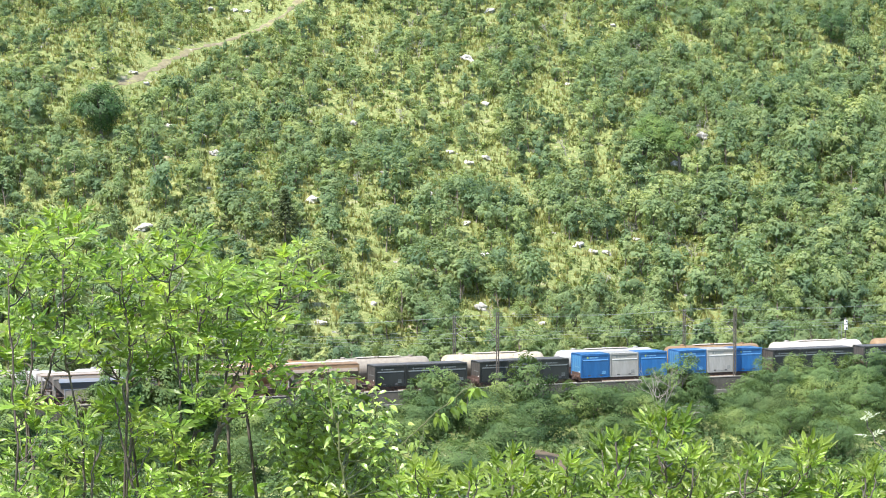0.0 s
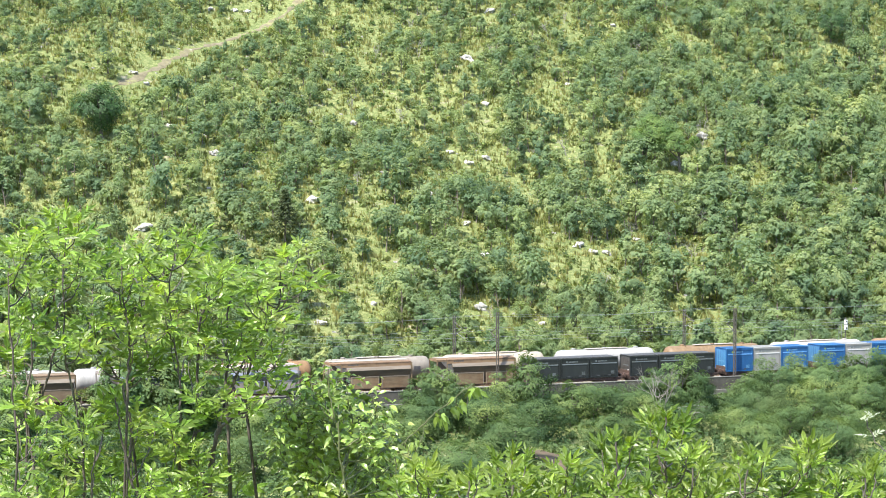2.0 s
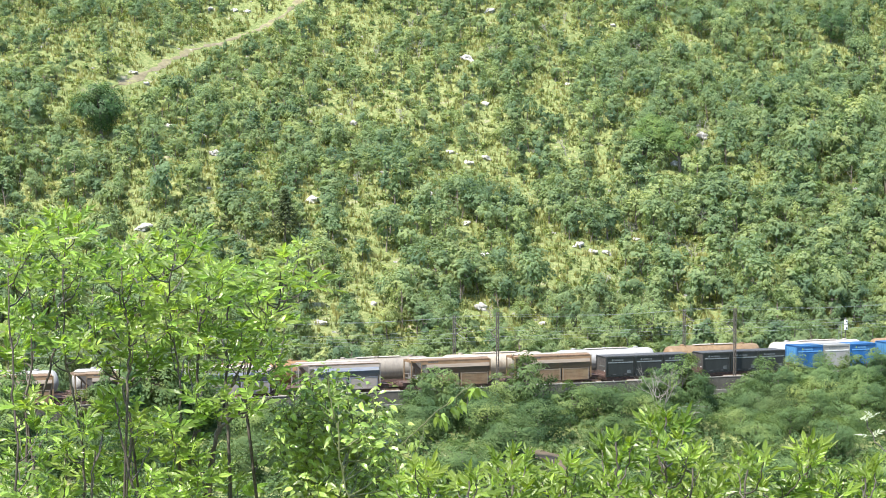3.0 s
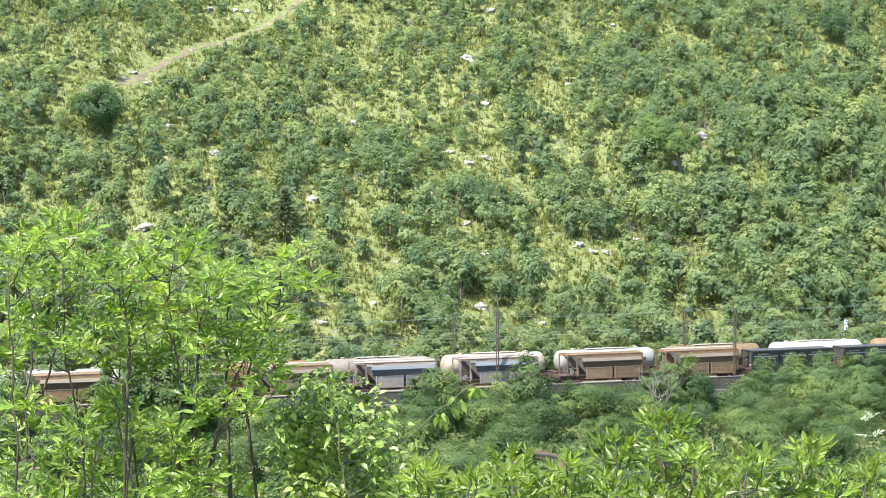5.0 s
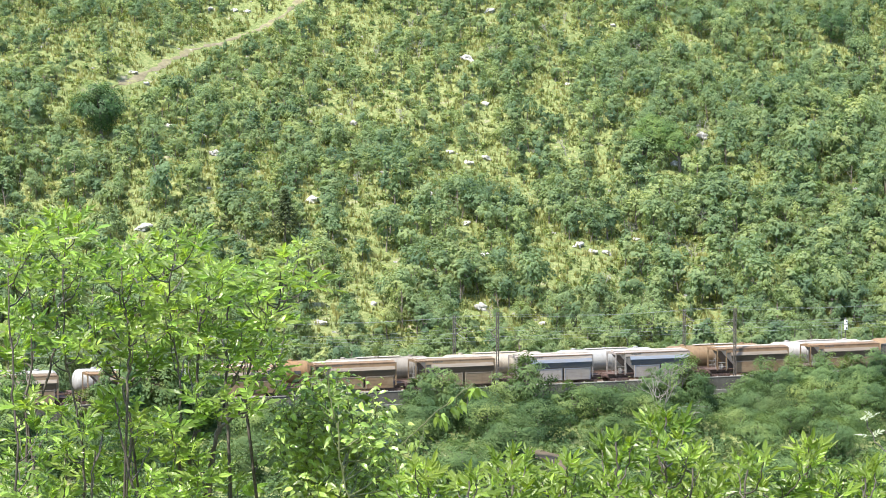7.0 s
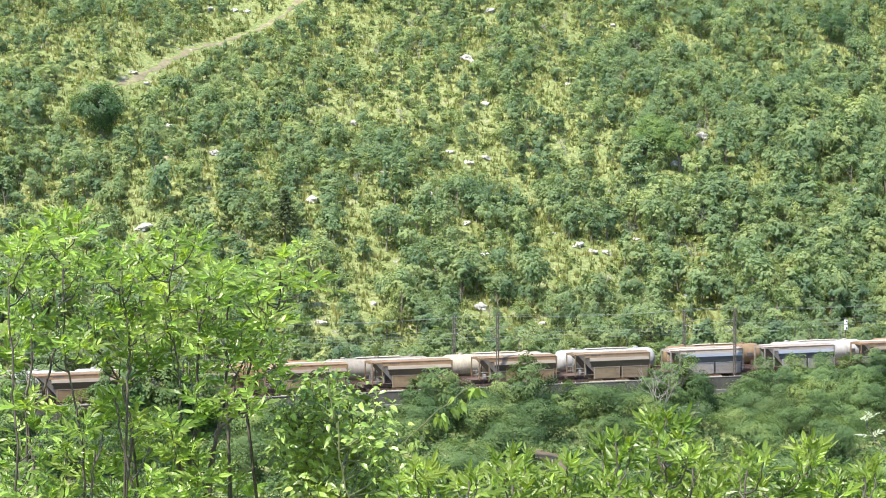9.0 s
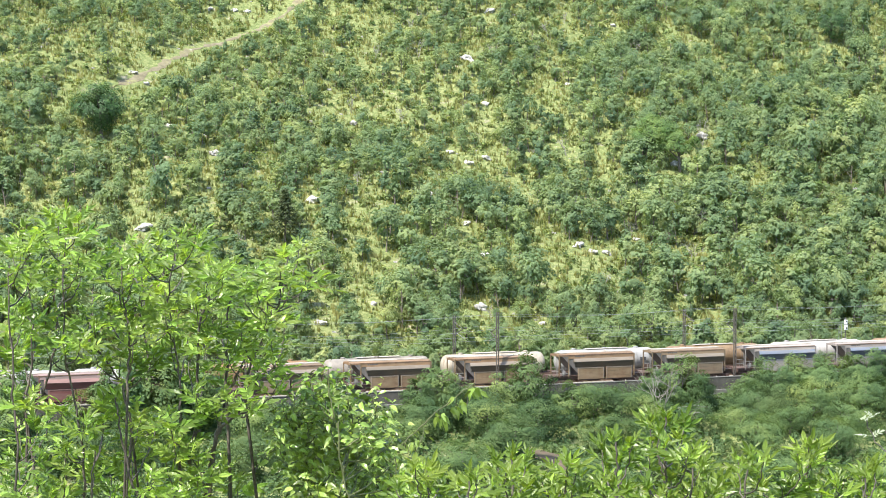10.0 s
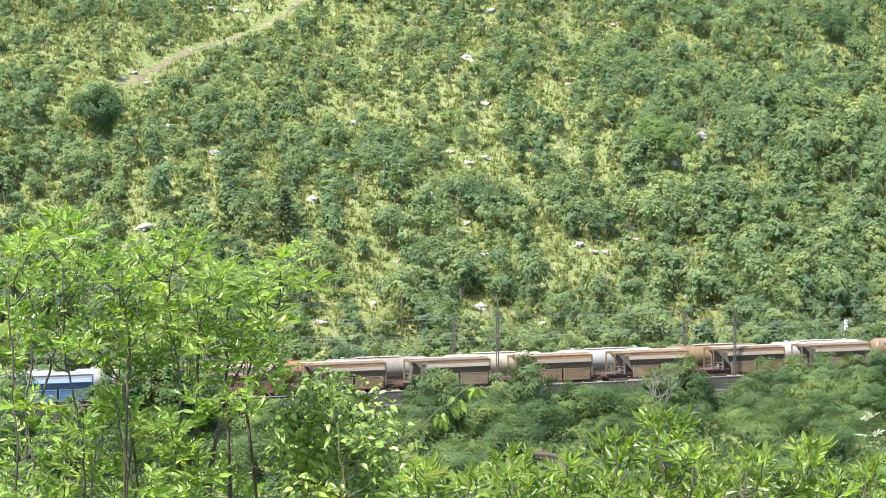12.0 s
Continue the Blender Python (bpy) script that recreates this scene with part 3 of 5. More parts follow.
def boulders():
    kinds = [boulder_mesh(i) for i in range(5)]
    for i, (u, q, s) in enumerate(ROCKS + SMALL_ROCKS + [(37.4, 14.0, 1.5), (31, 16, 1.2)]):
        p = spot(u, q)
        ob = new("boulder", kinds[i % 5])
        ob.matrix_basis = Matrix.LocRotScale((p.x, p.y, land_at(p.x, p.y) + 0.04 * s), Euler((0.2, 0.1, i * 1.3)), (s, s * 0.85, s * 0.9))
        tagged(ob, "pale grey limestone boulder lying in the grass", "boulder", "hillside boulders")
    rng = np.random.default_rng(21)
    bits = []
    for i in range(420):
        q = 12 + 140 * rng.random()
        u = -55 + rng.random() * (128 + q * 0.68)
        p = spot(u, q)
        s = rng.uniform(0.15, 0.5)
        bits.append((u, q, p, s))
    cube = np.array([(-1, -1, -1), (1, -1, -1), (1, 1, -1), (-1, 1, -1), (-1, -1, 1), (1, -1, 1), (1, 1, 1), (-1, 1, 1)], float) * 0.5
    cf = np.array([(0, 3, 2, 1), (4, 5, 6, 7), (0, 1, 5, 4), (1, 2, 6, 5), (2, 3, 7, 6), (3, 0, 4, 7)])
    pieces = []
    for u, q, p, s in bits:
        c = cube * (1 + rng.uniform(-0.35, 0.2, (8, 3))) * s * np.array([1.3, 1, 0.6])
        pieces.append((c + np.array([p.x, p.y, land_at(p.x, p.y) + 0.15 * s]), cf))
    v, f = joined(pieces)
    tagged(new("loose_stones", quads_mesh("loose_stones", v, f, M_LIME)), "scattered pale limestone rubble", "stones", kind="stuff")


boulders()


# ---- the railway ----
def swept(u0, u1, profile, mat, name, label, category, kind="structure"):
    """A long piece along the track with a (beyond, height) outline."""
    bm = prism(profile, u0, u1)
    ob = part(name, bm, mat)
    ob.matrix_basis = on_track(0)
    return tagged(ob, label, category, kind=kind)


def railway():
    swept(-420, 420, [(-2.3, -0.6), (-1.5, -0.18), (6.0, -0.18), (7.2, -0.6)], M_BALLAST, "ballast", "grey-brown crushed stone ballast under two tracks", "ballast")
    for q in (0, FAR_Q):
        for side in (-0.75, 0.75):
            y = q + side
            swept(-420, 420, [(y - 0.07, -0.17), (y + 0.07, -0.17), (y + 0.03, -0.13), (y + 0.036, 0), (y - 0.036, 0), (y - 0.03, -0.13)],
                  M_RAIL, "rail", "worn brown steel rail", "rail")
    bm = bmesh.new()
    for q in (0, FAR_Q):
        for i in range(-170, 171):
            x = i * 0.62
            v = [bm.verts.new(c) for c in ((x - 0.12, q - 1.25, -0.15), (x + 0.12, q - 1.25, -0.15), (x + 0.12, q + 1.25, -0.15), (x - 0.12, q + 1.25, -0.15),
                                           (x - 0.14, q - 1.28, -0.3), (x + 0.14, q - 1.28, -0.3), (x + 0.14, q + 1.28, -0.3), (x - 0.14, q + 1.28, -0.3))]
            for f in ((0, 1, 2, 3), (4, 5, 1, 0), (5, 6, 2, 1), (6, 7, 3, 2), (7, 4, 0, 3)):
                bm.faces.new([v[k] for k in f])
    ob = part("sleepers", bm, M_SLEEPER)
    ob.matrix_basis = on_track(0)
    tagged(ob, "concrete sleepers bedded in the ballast", "sleepers", kind="stuff")
    wall = swept(-420, 420, [(-2.95, -3.2), (-2.62, -3.2), (-2.5, 0.4), (-2.85, 0.4)], M_CONCRETE, "retaining_wall",
                 "weathered grey concrete parapet wall beside the track", "wall")
    for i in range(-12, 14):
        u = i * 6.2 + 2.1
        joint = part("joint", boxed(u - 0.04, -2.96, -2.0, u + 0.04, -2.86, 0.36), M_DARKGREY, wall)
        cope = part("coping", boxed(u + 0.05, -2.9, 0.4, u + 6.1, -2.44, 0.48, bevel=0.015), M_PALECONC, wall)
    swept(-420, 420, [(-3.9, -1.9), (-3.3, -1.9), (-3.3, -0.95), (-3.9, -0.95)], M_PALECONC, "drain_kerb",
          "pale concrete drain kerb at the foot of the wall", "kerb")


railway()


def mast(u, q, height, reach):
    """A catenary mast; reach is the way its arms point across the track."""
    label = "slim grey-brown steel catenary mast with a braced arm"
    thing = empty("catenary_mast", on_track(u, q, -0.5), label, "catenary mast", "catenary masts")
    bm = bmesh.new()
    for dx in (-0.13, 0.13):
        box(bm, dx - 0.035, -0.1, 0, dx + 0.035, 0.1, height)
    k = 0.5
    while k < height - 0.6:
        bar(bm, (-0.12, -0.08, k), (0.12, -0.08, k + 0.5), 0.02, 4)
        k += 0.55
    part("pole", bm, M_STEEL, thing)
    part("foot", boxed(-0.35, -0.35, -0.6, 0.35, 0.35, 0.5, bevel=0.03), M_CONCRETE, thing)
    zc = 6.6
    part("cantilever", bar(barred((0, 0, zc + 1.2), (0, reach, zc + 0.55), 0.05), (0, 0, zc - 0.3), (0, reach, zc + 0.5), 0.05), M_STEEL, thing)
    part("steady_arm", barred((0, reach * 0.35, zc - 0.1), (0, reach * 1.25, zc - 0.55), 0.035), M_WIRE, thing)
    for t in (zc - 0.22, zc + 1.1):
        bm = bmesh.new()
        for j in range(4):
            y = reach * (0.1 + 0.04 * j)
            bar(bm, (0, y, t), (0, y + 0.035, t), 0.09, 8)
        part("insulator", bm, M_PALECONC, thing)
    return thing


mast(6.05, -2.0, 9.6, 2.0)
mast(37.4, -2.0, 9.2, 2.0)
mast(-24.5, -2.0, 9.6, 2.0)
mast(68.5, -2.0, 9.4, 2.0)
mast(4.35, 7.2, 8.6, -2.6)
mast(35.3, 7.2, 8.4, -2.6)
mast(-26.5, 7.2, 8.6, -2.6)
mast(66.2, 7.2, 8.4, -2.6)


def wire(name, q, z, sag, label):
    cu = bpy.data.curves.new(name, "CURVE")
    cu.dimensions = "3D"
    cu.bevel_depth = 0.011
    cu.bevel_resolution = 0
    cu.materials.append(M_WIRE)
    pts = []
    for span in range(-5, 7):
        a = 6.05 + (span - 1) * 31.2
        for k in range(8):
            t = k / 8
            pts.append((a + 31.2 * t, q, z - sag * 4 * t * (1 - t)))
    sp = cu.splines.new("POLY")
    sp.points.add(len(pts) - 1)
    for p, c in zip(sp.points, pts):
        p.co = (*c, 1)
    ob = new(name, cu)
    ob.matrix_basis = on_track(0)
    tagged(ob, label, "wire", "overhead wires")


wire("contact_wire", 0.0, 5.6, 0.05, "thin grey contact wire over the near track")
wire("catenary_wire", 0.0, 6.9, 0.6, "thin sagging catenary wire over the near track")
wire("contact_wire", FAR_Q, 5.6, 0.05, "thin grey contact wire over the far track")
wire("catenary_wire", FAR_Q, 6.9, 0.6, "thin sagging catenary wire over the far track")
wire("feeder_wire", -2.1, 8.9, 0.5, "thin feeder wire strung along the mast tops")
wire("feeder_wire", 7.2, 8.0, 0.5, "thin feeder wire strung along the mast tops")


def signal():
    thing = empty("railway_signal", on_track(59.3, 8.4, -0.5), "white railway signal boards on a slim post with a ladder", "signal")
    part("post", barred((0, 0, 0), (0, 0, 6.6), 0.07, 8), M_STEEL, thing)
    part("board", boxed(-0.24, -0.16, 5.72, 0.24, -0.1, 6.3, bevel=0.02), M_WHITE, thing, "white square signal board")
    part("board", boxed(-0.24, -0.16, 5.0, 0.24, -0.1, 5.6, bevel=0.02), M_WHITE, thing, "white square signal board")
    for z in (5.25, 6.1):
        part("lamp", barred((0.05, -0.17, z), (0.05, -0.24, z), 0.11, 10), M_DARKGREY, thing, "dark round signal lamp")
    part("cage", bar(bar(bar(barred((-0.95, 0, 3.6), (-0.95, 0, 5.9), 0.03), (-0.6, 0, 3.6), (-0.6, 0, 5.9), 0.03), (-0.95, 0, 5.9), (0, 0, 5.9), 0.03),
                     (-0.95, 0, 4.7), (0, 0, 4.7), 0.03), M_WIRE, thing)
    part("foot", boxed(-0.3, -0.3, -0.6, 0.3, 0.3, 0.15), M_CONCRETE, thing)


signal()


# ---- rolling stock; every wagon is built about its middle, x along the track, -y to the camera's side ----
WHEELS = []


def wheelset_mesh():
    bm = bmesh.new()
    bar(bm, (0, -0.95, 0), (0, 0.95, 0), 0.08, 8)
    for y in (-0.75, 0.75):
        bar(bm, (0, y - 0.06, 0), (0, y + 0.06, 0), 0.46, 16)
        s = 1 if y > 0 else -1
        bar(bm, (0, y - 0.05 * s, 0), (0, y - 0.09 * s, 0), 0.5, 16)
        for k in range(4):
            a = k * math.pi / 2
            box(bm, math.cos(a) * 0.25 - 0.05, y + 0.055 * s, math.sin(a) * 0.25 - 0.05, math.cos(a) * 0.25 + 0.05, y + 0.075 * s, math.sin(a) * 0.25 + 0.05)
    me = tag_mesh("wheelset", M_UNDER)
    bm.to_mesh(me)
    bm.free()
    return me


def bogie_mesh():
    bm = bmesh.new()
    for y in (-1.02, 1.02):
        box(bm, -1.35, y - 0.06, 0.5, 1.35, y + 0.06, 0.68)
        box(bm, -0.4, y - 0.07, 0.25, 0.4, y + 0.07, 0.5)
        for x in (-0.9, 0.9):
            box(bm, x - 0.17, y - 0.09, 0.3, x + 0.17, y + 0.09, 0.62, bevel=0.02)
            bar(bm, (x - 0.28, y, 0.35), (x - 0.28, y, 0.6), 0.07, 6)
            bar(bm, (x + 0.28, y, 0.35), (x + 0.28, y, 0.6), 0.07, 6)
    box(bm, -0.25, -1.0, 0.45, 0.25, 1.0, 0.75)
    me = tag_mesh("bogie", M_UNDER)
    bm.to_mesh(me)
    bm.free()
    return me


WHEELSET, BOGIE = wheelset_mesh(), bogie_mesh()


def running_gear(thing, half, spread, drop=0.0):
    bm = bmesh.new()
    for y in (-0.95, 0.95):
        box(bm, -half, y - 0.07, 0.82 - drop, half, y + 0.07, 1.14 - drop)
    for k in range(9):
        x = -half + 2 * half * k / 8
        box(bm, x - 0.07, -0.95, 0.86 - drop, x + 0.07, 0.95, 1.06 - drop)
    box(bm, -half - 0.12, -1.25, 0.8, -half + 0.02, 1.25, 1.15)
    box(bm, half - 0.02, -1.25, 0.8, half + 0.12, 1.25, 1.15)
    box(bm, -0.7, -0.5, 0.4, 0.7, 0.5, 0.84 - drop)
    part("underframe", bm, M_UNDER, thing)
    for e in (-1, 1):
        for y in (-0.87, 0.87):
            part("buffer", bar(barred((e * half, y, 1.0), (e * (half + 0.36), y, 1.0), 0.09, 8), (e * (half + 0.34), y, 1.0), (e * (half + 0.4), y, 1.0), 0.22, 12), M_UNDER, thing)
        part("coupling", barred((e * half, 0, 0.95), (e * (half + 0.42), 0, 0.92), 0.05), M_UNDER, thing)
        part_mesh("bogie", BOGIE, thing, Matrix.Translation((e * spread, 0, 0)))
        for x in (-0.9, 0.9):
            part_mesh("wheelset", WHEELSET, thing, Matrix.Translation((e * spread + x, 0, 0.46)))


# sloping end sheets in dark grey: the overhang's shadow is put into their paint
GREYDARK = painted("slope_sheet", (0.10, 0.09, 0.085), (0.17, 0.15, 0.13), (0.12, 0.07, 0.05), 0.4)


# roof walkways paler than the bodies, the light on their tops mixed in
M_ROOF = plain("lit_roof", (0.30, 0.27, 0.225), (0.42, 0.39, 0.34), 1.5, 0.85, third=(0.22, 0.17, 0.12))
GUTTER = painted("rusty_edge", (0.13, 0.075, 0.045), (0.2, 0.14, 0.1), (0.12, 0.05, 0.025), 0.5)


def hopper_scheme(tag_, upper, ledge, band, door, rust, rustiness, dust):
    return tuple(painted(tag_ + n, c, dust, rust, r, (0.13, 0.5, 0.9), 0.6, (0.16, 1.0, 1.5)) for n, c, r in
                 (("_upper", upper, rustiness), ("_ledge", ledge, rustiness * 0.4), ("_band", band, rustiness * 0.7), ("_door", door, rustiness)))


DUST = (0.195, 0.144, 0.090)
# brown and taupe: band darkened for the undercut's shade, ledge lightened as lit slope
BROWN = hopper_scheme("brown", (0.200, 0.118, 0.060), (0.186, 0.158, 0.130), (0.044, 0.036, 0.030), (0.168, 0.114, 0.062), (0.138, 0.072, 0.034), 0.6, DUST)
TAUPE = hopper_scheme("taupe", (0.190, 0.132, 0.080), (0.186, 0.164, 0.140), (0.048, 0.041, 0.036), (0.165, 0.124, 0.080), (0.118, 0.065, 0.035), 0.45, DUST)
# the ledge's blue is lightened to carry the sky's glint
PALE = hopper_scheme("pale", (0.290, 0.250, 0.225), (0.120, 0.155, 0.215), (0.022, 0.048, 0.095), (0.225, 0.205, 0.195), (0.154, 0.089, 0.047), 0.35, (0.213, 0.183, 0.148))
MAROON = hopper_scheme("maroon", (0.213, 0.159, 0.142), (0.213, 0.118, 0.106), (0.130, 0.041, 0.036), (0.130, 0.039, 0.035), (0.130, 0.059, 0.035), 0.3, (0.183, 0.118, 0.100))


BLUE_H = hopper_scheme("blue_hopper", (0.235, 0.275, 0.330), (0.150, 0.235, 0.340), (0.020, 0.110, 0.270), (0.028, 0.120, 0.270), (0.154, 0.089, 0.047), 0.15, (0.213, 0.213, 0.208))


def shortened(thing, k):
    """The same wagon on a shorter frame."""
    for ob in thing.children_recursive:
        if ob.name.startswith(("wheelset", "bogie")):
            ob.matrix_basis.translation.x *= k
        else:
            ob.data.transform(Matrix.Diagonal((k, 1, 1, 1)))
    return thing


def hopper(scheme, label):
    upper, ledge, band, door = scheme
    thing = empty("hopper_wagon", Matrix.Identity(4), label, "hopper wagon", "hopper wagons")
    running_gear(thing, 6.0, 4.35)
    x0, x1 = -5.0, 4.8
    part("upper_body", prism([(-1.27, 3.2), (-1.21, 3.67), (-0.6, 3.79), (0.6, 3.79), (1.21, 3.67), (1.27, 3.2)], -3.72, x1), upper, thing)
    part("roof_overhang", prism([(-1.14, 3.45), (-1.12, 3.65), (-0.6, 3.76), (0.6, 3.76), (1.12, 3.65), (1.14, 3.45)], x0, -3.72), upper, thing)
    part("ledge", prism([(-1.27, 3.2), (-1.5, 2.84), (-1.48, 2.78), (1.48, 2.78), (1.5, 2.84), (1.27, 3.2)], -3.1, x1 - 0.1), ledge, thing)
    part("band", prism([(-1.48, 2.78), (-1.26, 2.18), (1.26, 2.18), (1.48, 2.78)], -2.9, x1 - 0.12), band, thing)
    part("hopper_floor", prism([(-1.2, 2.18), (-0.45, 0.75), (0.45, 0.75), (1.2, 2.18)], -2.5, x1 - 0.3), GREYDARK, thing)
    bm = bmesh.new()
    v = [bm.verts.new(c) for c in ((-4.5, -1.22, 3.46), (-4.5, 1.22, 3.46), (-2.35, 1.22, 1.25), (-2.35, -1.22, 1.25), (-2.6, -1.22, 3.46), (-2.6, 1.22, 3.46))]
    for f in ((0, 1, 2, 3), (0, 3, 4), (1, 5, 2), (0, 4, 5, 1), (3, 2, 5, 4)):
        bm.faces.new([v[k] for k in f])
    part("sloping_end", bm, GREYDARK, thing)
    for y0, y1 in ((-1.42, -1.2), (1.2, 1.42)):
        for a, b in ((-2.55, 0.83), (1.12, 4.5)):
            d = part("door", boxed(a, y0, 0.72, b, y1, 2.1, bevel=0.03), door, thing)
            for x in (a + 0.06, b - 0.06):
                part("door_edge", boxed(x - 0.045, y0 - 0.03 if y0 < 0 else y1, 0.72, x + 0.045, y0 if y0 < 0 else y1 + 0.03, 2.08), ledge, d)
            part("door_rim", boxed(a, y0 - 0.035 if y0 < 0 else y1, 2.02, b, y0 if y0 < 0 else y1 + 0.035, 2.12), ledge, d)
        part("door_shaft", barred((-2.6, (y0 + y1) / 2, 0.66), (4.55, (y0 + y1) / 2, 0.66), 0.05), M_UNDER, thing)
    for y in (-1.2, 1.2):
        for x in (x0 + 0.05, -3.72):
            part("post", boxed(x - 0.06, y - 0.06, 1.0, x + 0.06, y + 0.06, 3.68), door, thing)
        part("end_post", boxed(x1 - 0.02, y - 0.08, 1.0, x1 + 0.14, y + 0.08, 3.62), door, thing)
        part("handrail", bar(bar(barred((-4.9, y, 2.0), (-3.75, y, 2.0), 0.03), (-4.9, y, 1.5), (-3.75, y, 1.5), 0.03), (-4.4, y, 1.1), (-4.4, y, 2.0), 0.03), M_RAILING, thing)
    part("platform", boxed(-5.9, -1.25, 1.15, -2.4, 1.25, 1.2), M_UNDER, thing)
    part("platform", boxed(4.5, -1.25, 1.15, 5.9, 1.25, 1.2), M_UNDER, thing)
    part("brake_valve", bar(boxed(-4.35, -0.95, 1.2, -4.0, -0.6, 1.75, bevel=0.03), (-3.4, -0.8, 1.2), (-3.4, -0.8, 2.3), 0.09, 8), M_RAILING, thing, "pale brake equipment on the platform")
    part("ladder", bar(bar(bar(bar(barred((-4.75, -0.35, 1.2), (-4.75, -0.35, 3.5), 0.025), (-4.75, 0.05, 1.2), (-4.75, 0.05, 3.5), 0.025),
                                (-4.75, -0.35, 1.8), (-4.75, 0.05, 1.8), 0.02), (-4.75, -0.35, 2.4), (-4.75, 0.05, 2.4), 0.02), (-4.75, -0.35, 3.0), (-4.75, 0.05, 3.0), 0.02), M_RAILING, thing)
    for y in (-1.225, 1.225):
        part("gutter", boxed(x0, y - 0.035, 3.56, x1, y + 0.035, 3.65), GUTTER, thing)
    part("roof_walkway", boxed(-4.8, -0.55, 3.795, 4.6, 0.55, 3.86), M_ROOF, thing)
    bm = bmesh.new()
    for k in range(5):
        x = -2.9 + 0.26 * k
        box(bm, x, -1.268, 3.38, x + 0.2, -1.232, 3.52)
    o = part("lettering", bm, M_DARKGREY, thing, "row of dark lettering too small to read")
    o.matrix_basis = Matrix.Translation((0, 0.022, 0))
    return thing


def container_paint(name, c, dust):
    return painted(name, c, dust, tuple(0.6 * k for k in c), 0.15, rough=0.45)


BLUE = container_paint("container_blue", (0.009, 0.085, 0.25), (0.028, 0.108, 0.25))
GREY = container_paint("container_grey", (0.269, 0.269, 0.258), (0.224, 0.216, 0.202))
CHAR = container_paint("container_charcoal", (0.014, 0.017, 0.017), (0.025, 0.028, 0.028))
TRIMS = {"blue": plain("blue_rail", (0.075, 0.224, 0.464), (0.120, 0.269, 0.494), 3.0, 0.45),
         "grey": plain("grey_rail", (0.464, 0.464, 0.449), (0.524, 0.524, 0.509), 3.0, 0.45),
         "charcoal": plain("charcoal_rail", (0.098, 0.113, 0.120), (0.143, 0.157, 0.165), 3.0, 0.45)}
END_TONES = {"blue": plain("blue_end", (0.045, 0.165, 0.32), (0.070, 0.200, 0.35), 2.0, 0.5),
             "grey": plain("grey_end", (0.26, 0.25, 0.235), (0.32, 0.31, 0.29), 2.0, 0.5),
             "charcoal": plain("charcoal_end", (0.055, 0.050, 0.046), (0.085, 0.078, 0.070), 2.0, 0.6)}
M_YELLOW = plain("yellow_print", (0.20, 0.28, 0.06), (0.24, 0.32, 0.08), 4.0, 0.5)
M_LIGHTPRINT = plain("pale_print", (0.10, 0.24, 0.40), (0.13, 0.27, 0.42), 4.0, 0.5)
M_GREYPRINT = plain("grey_print", (0.10, 0.115, 0.12), (0.13, 0.145, 0.145), 4.0, 0.5)
LID = plain("container_lid", (0.045, 0.045, 0.045), (0.08, 0.08, 0.08), 3.0, 0.6)


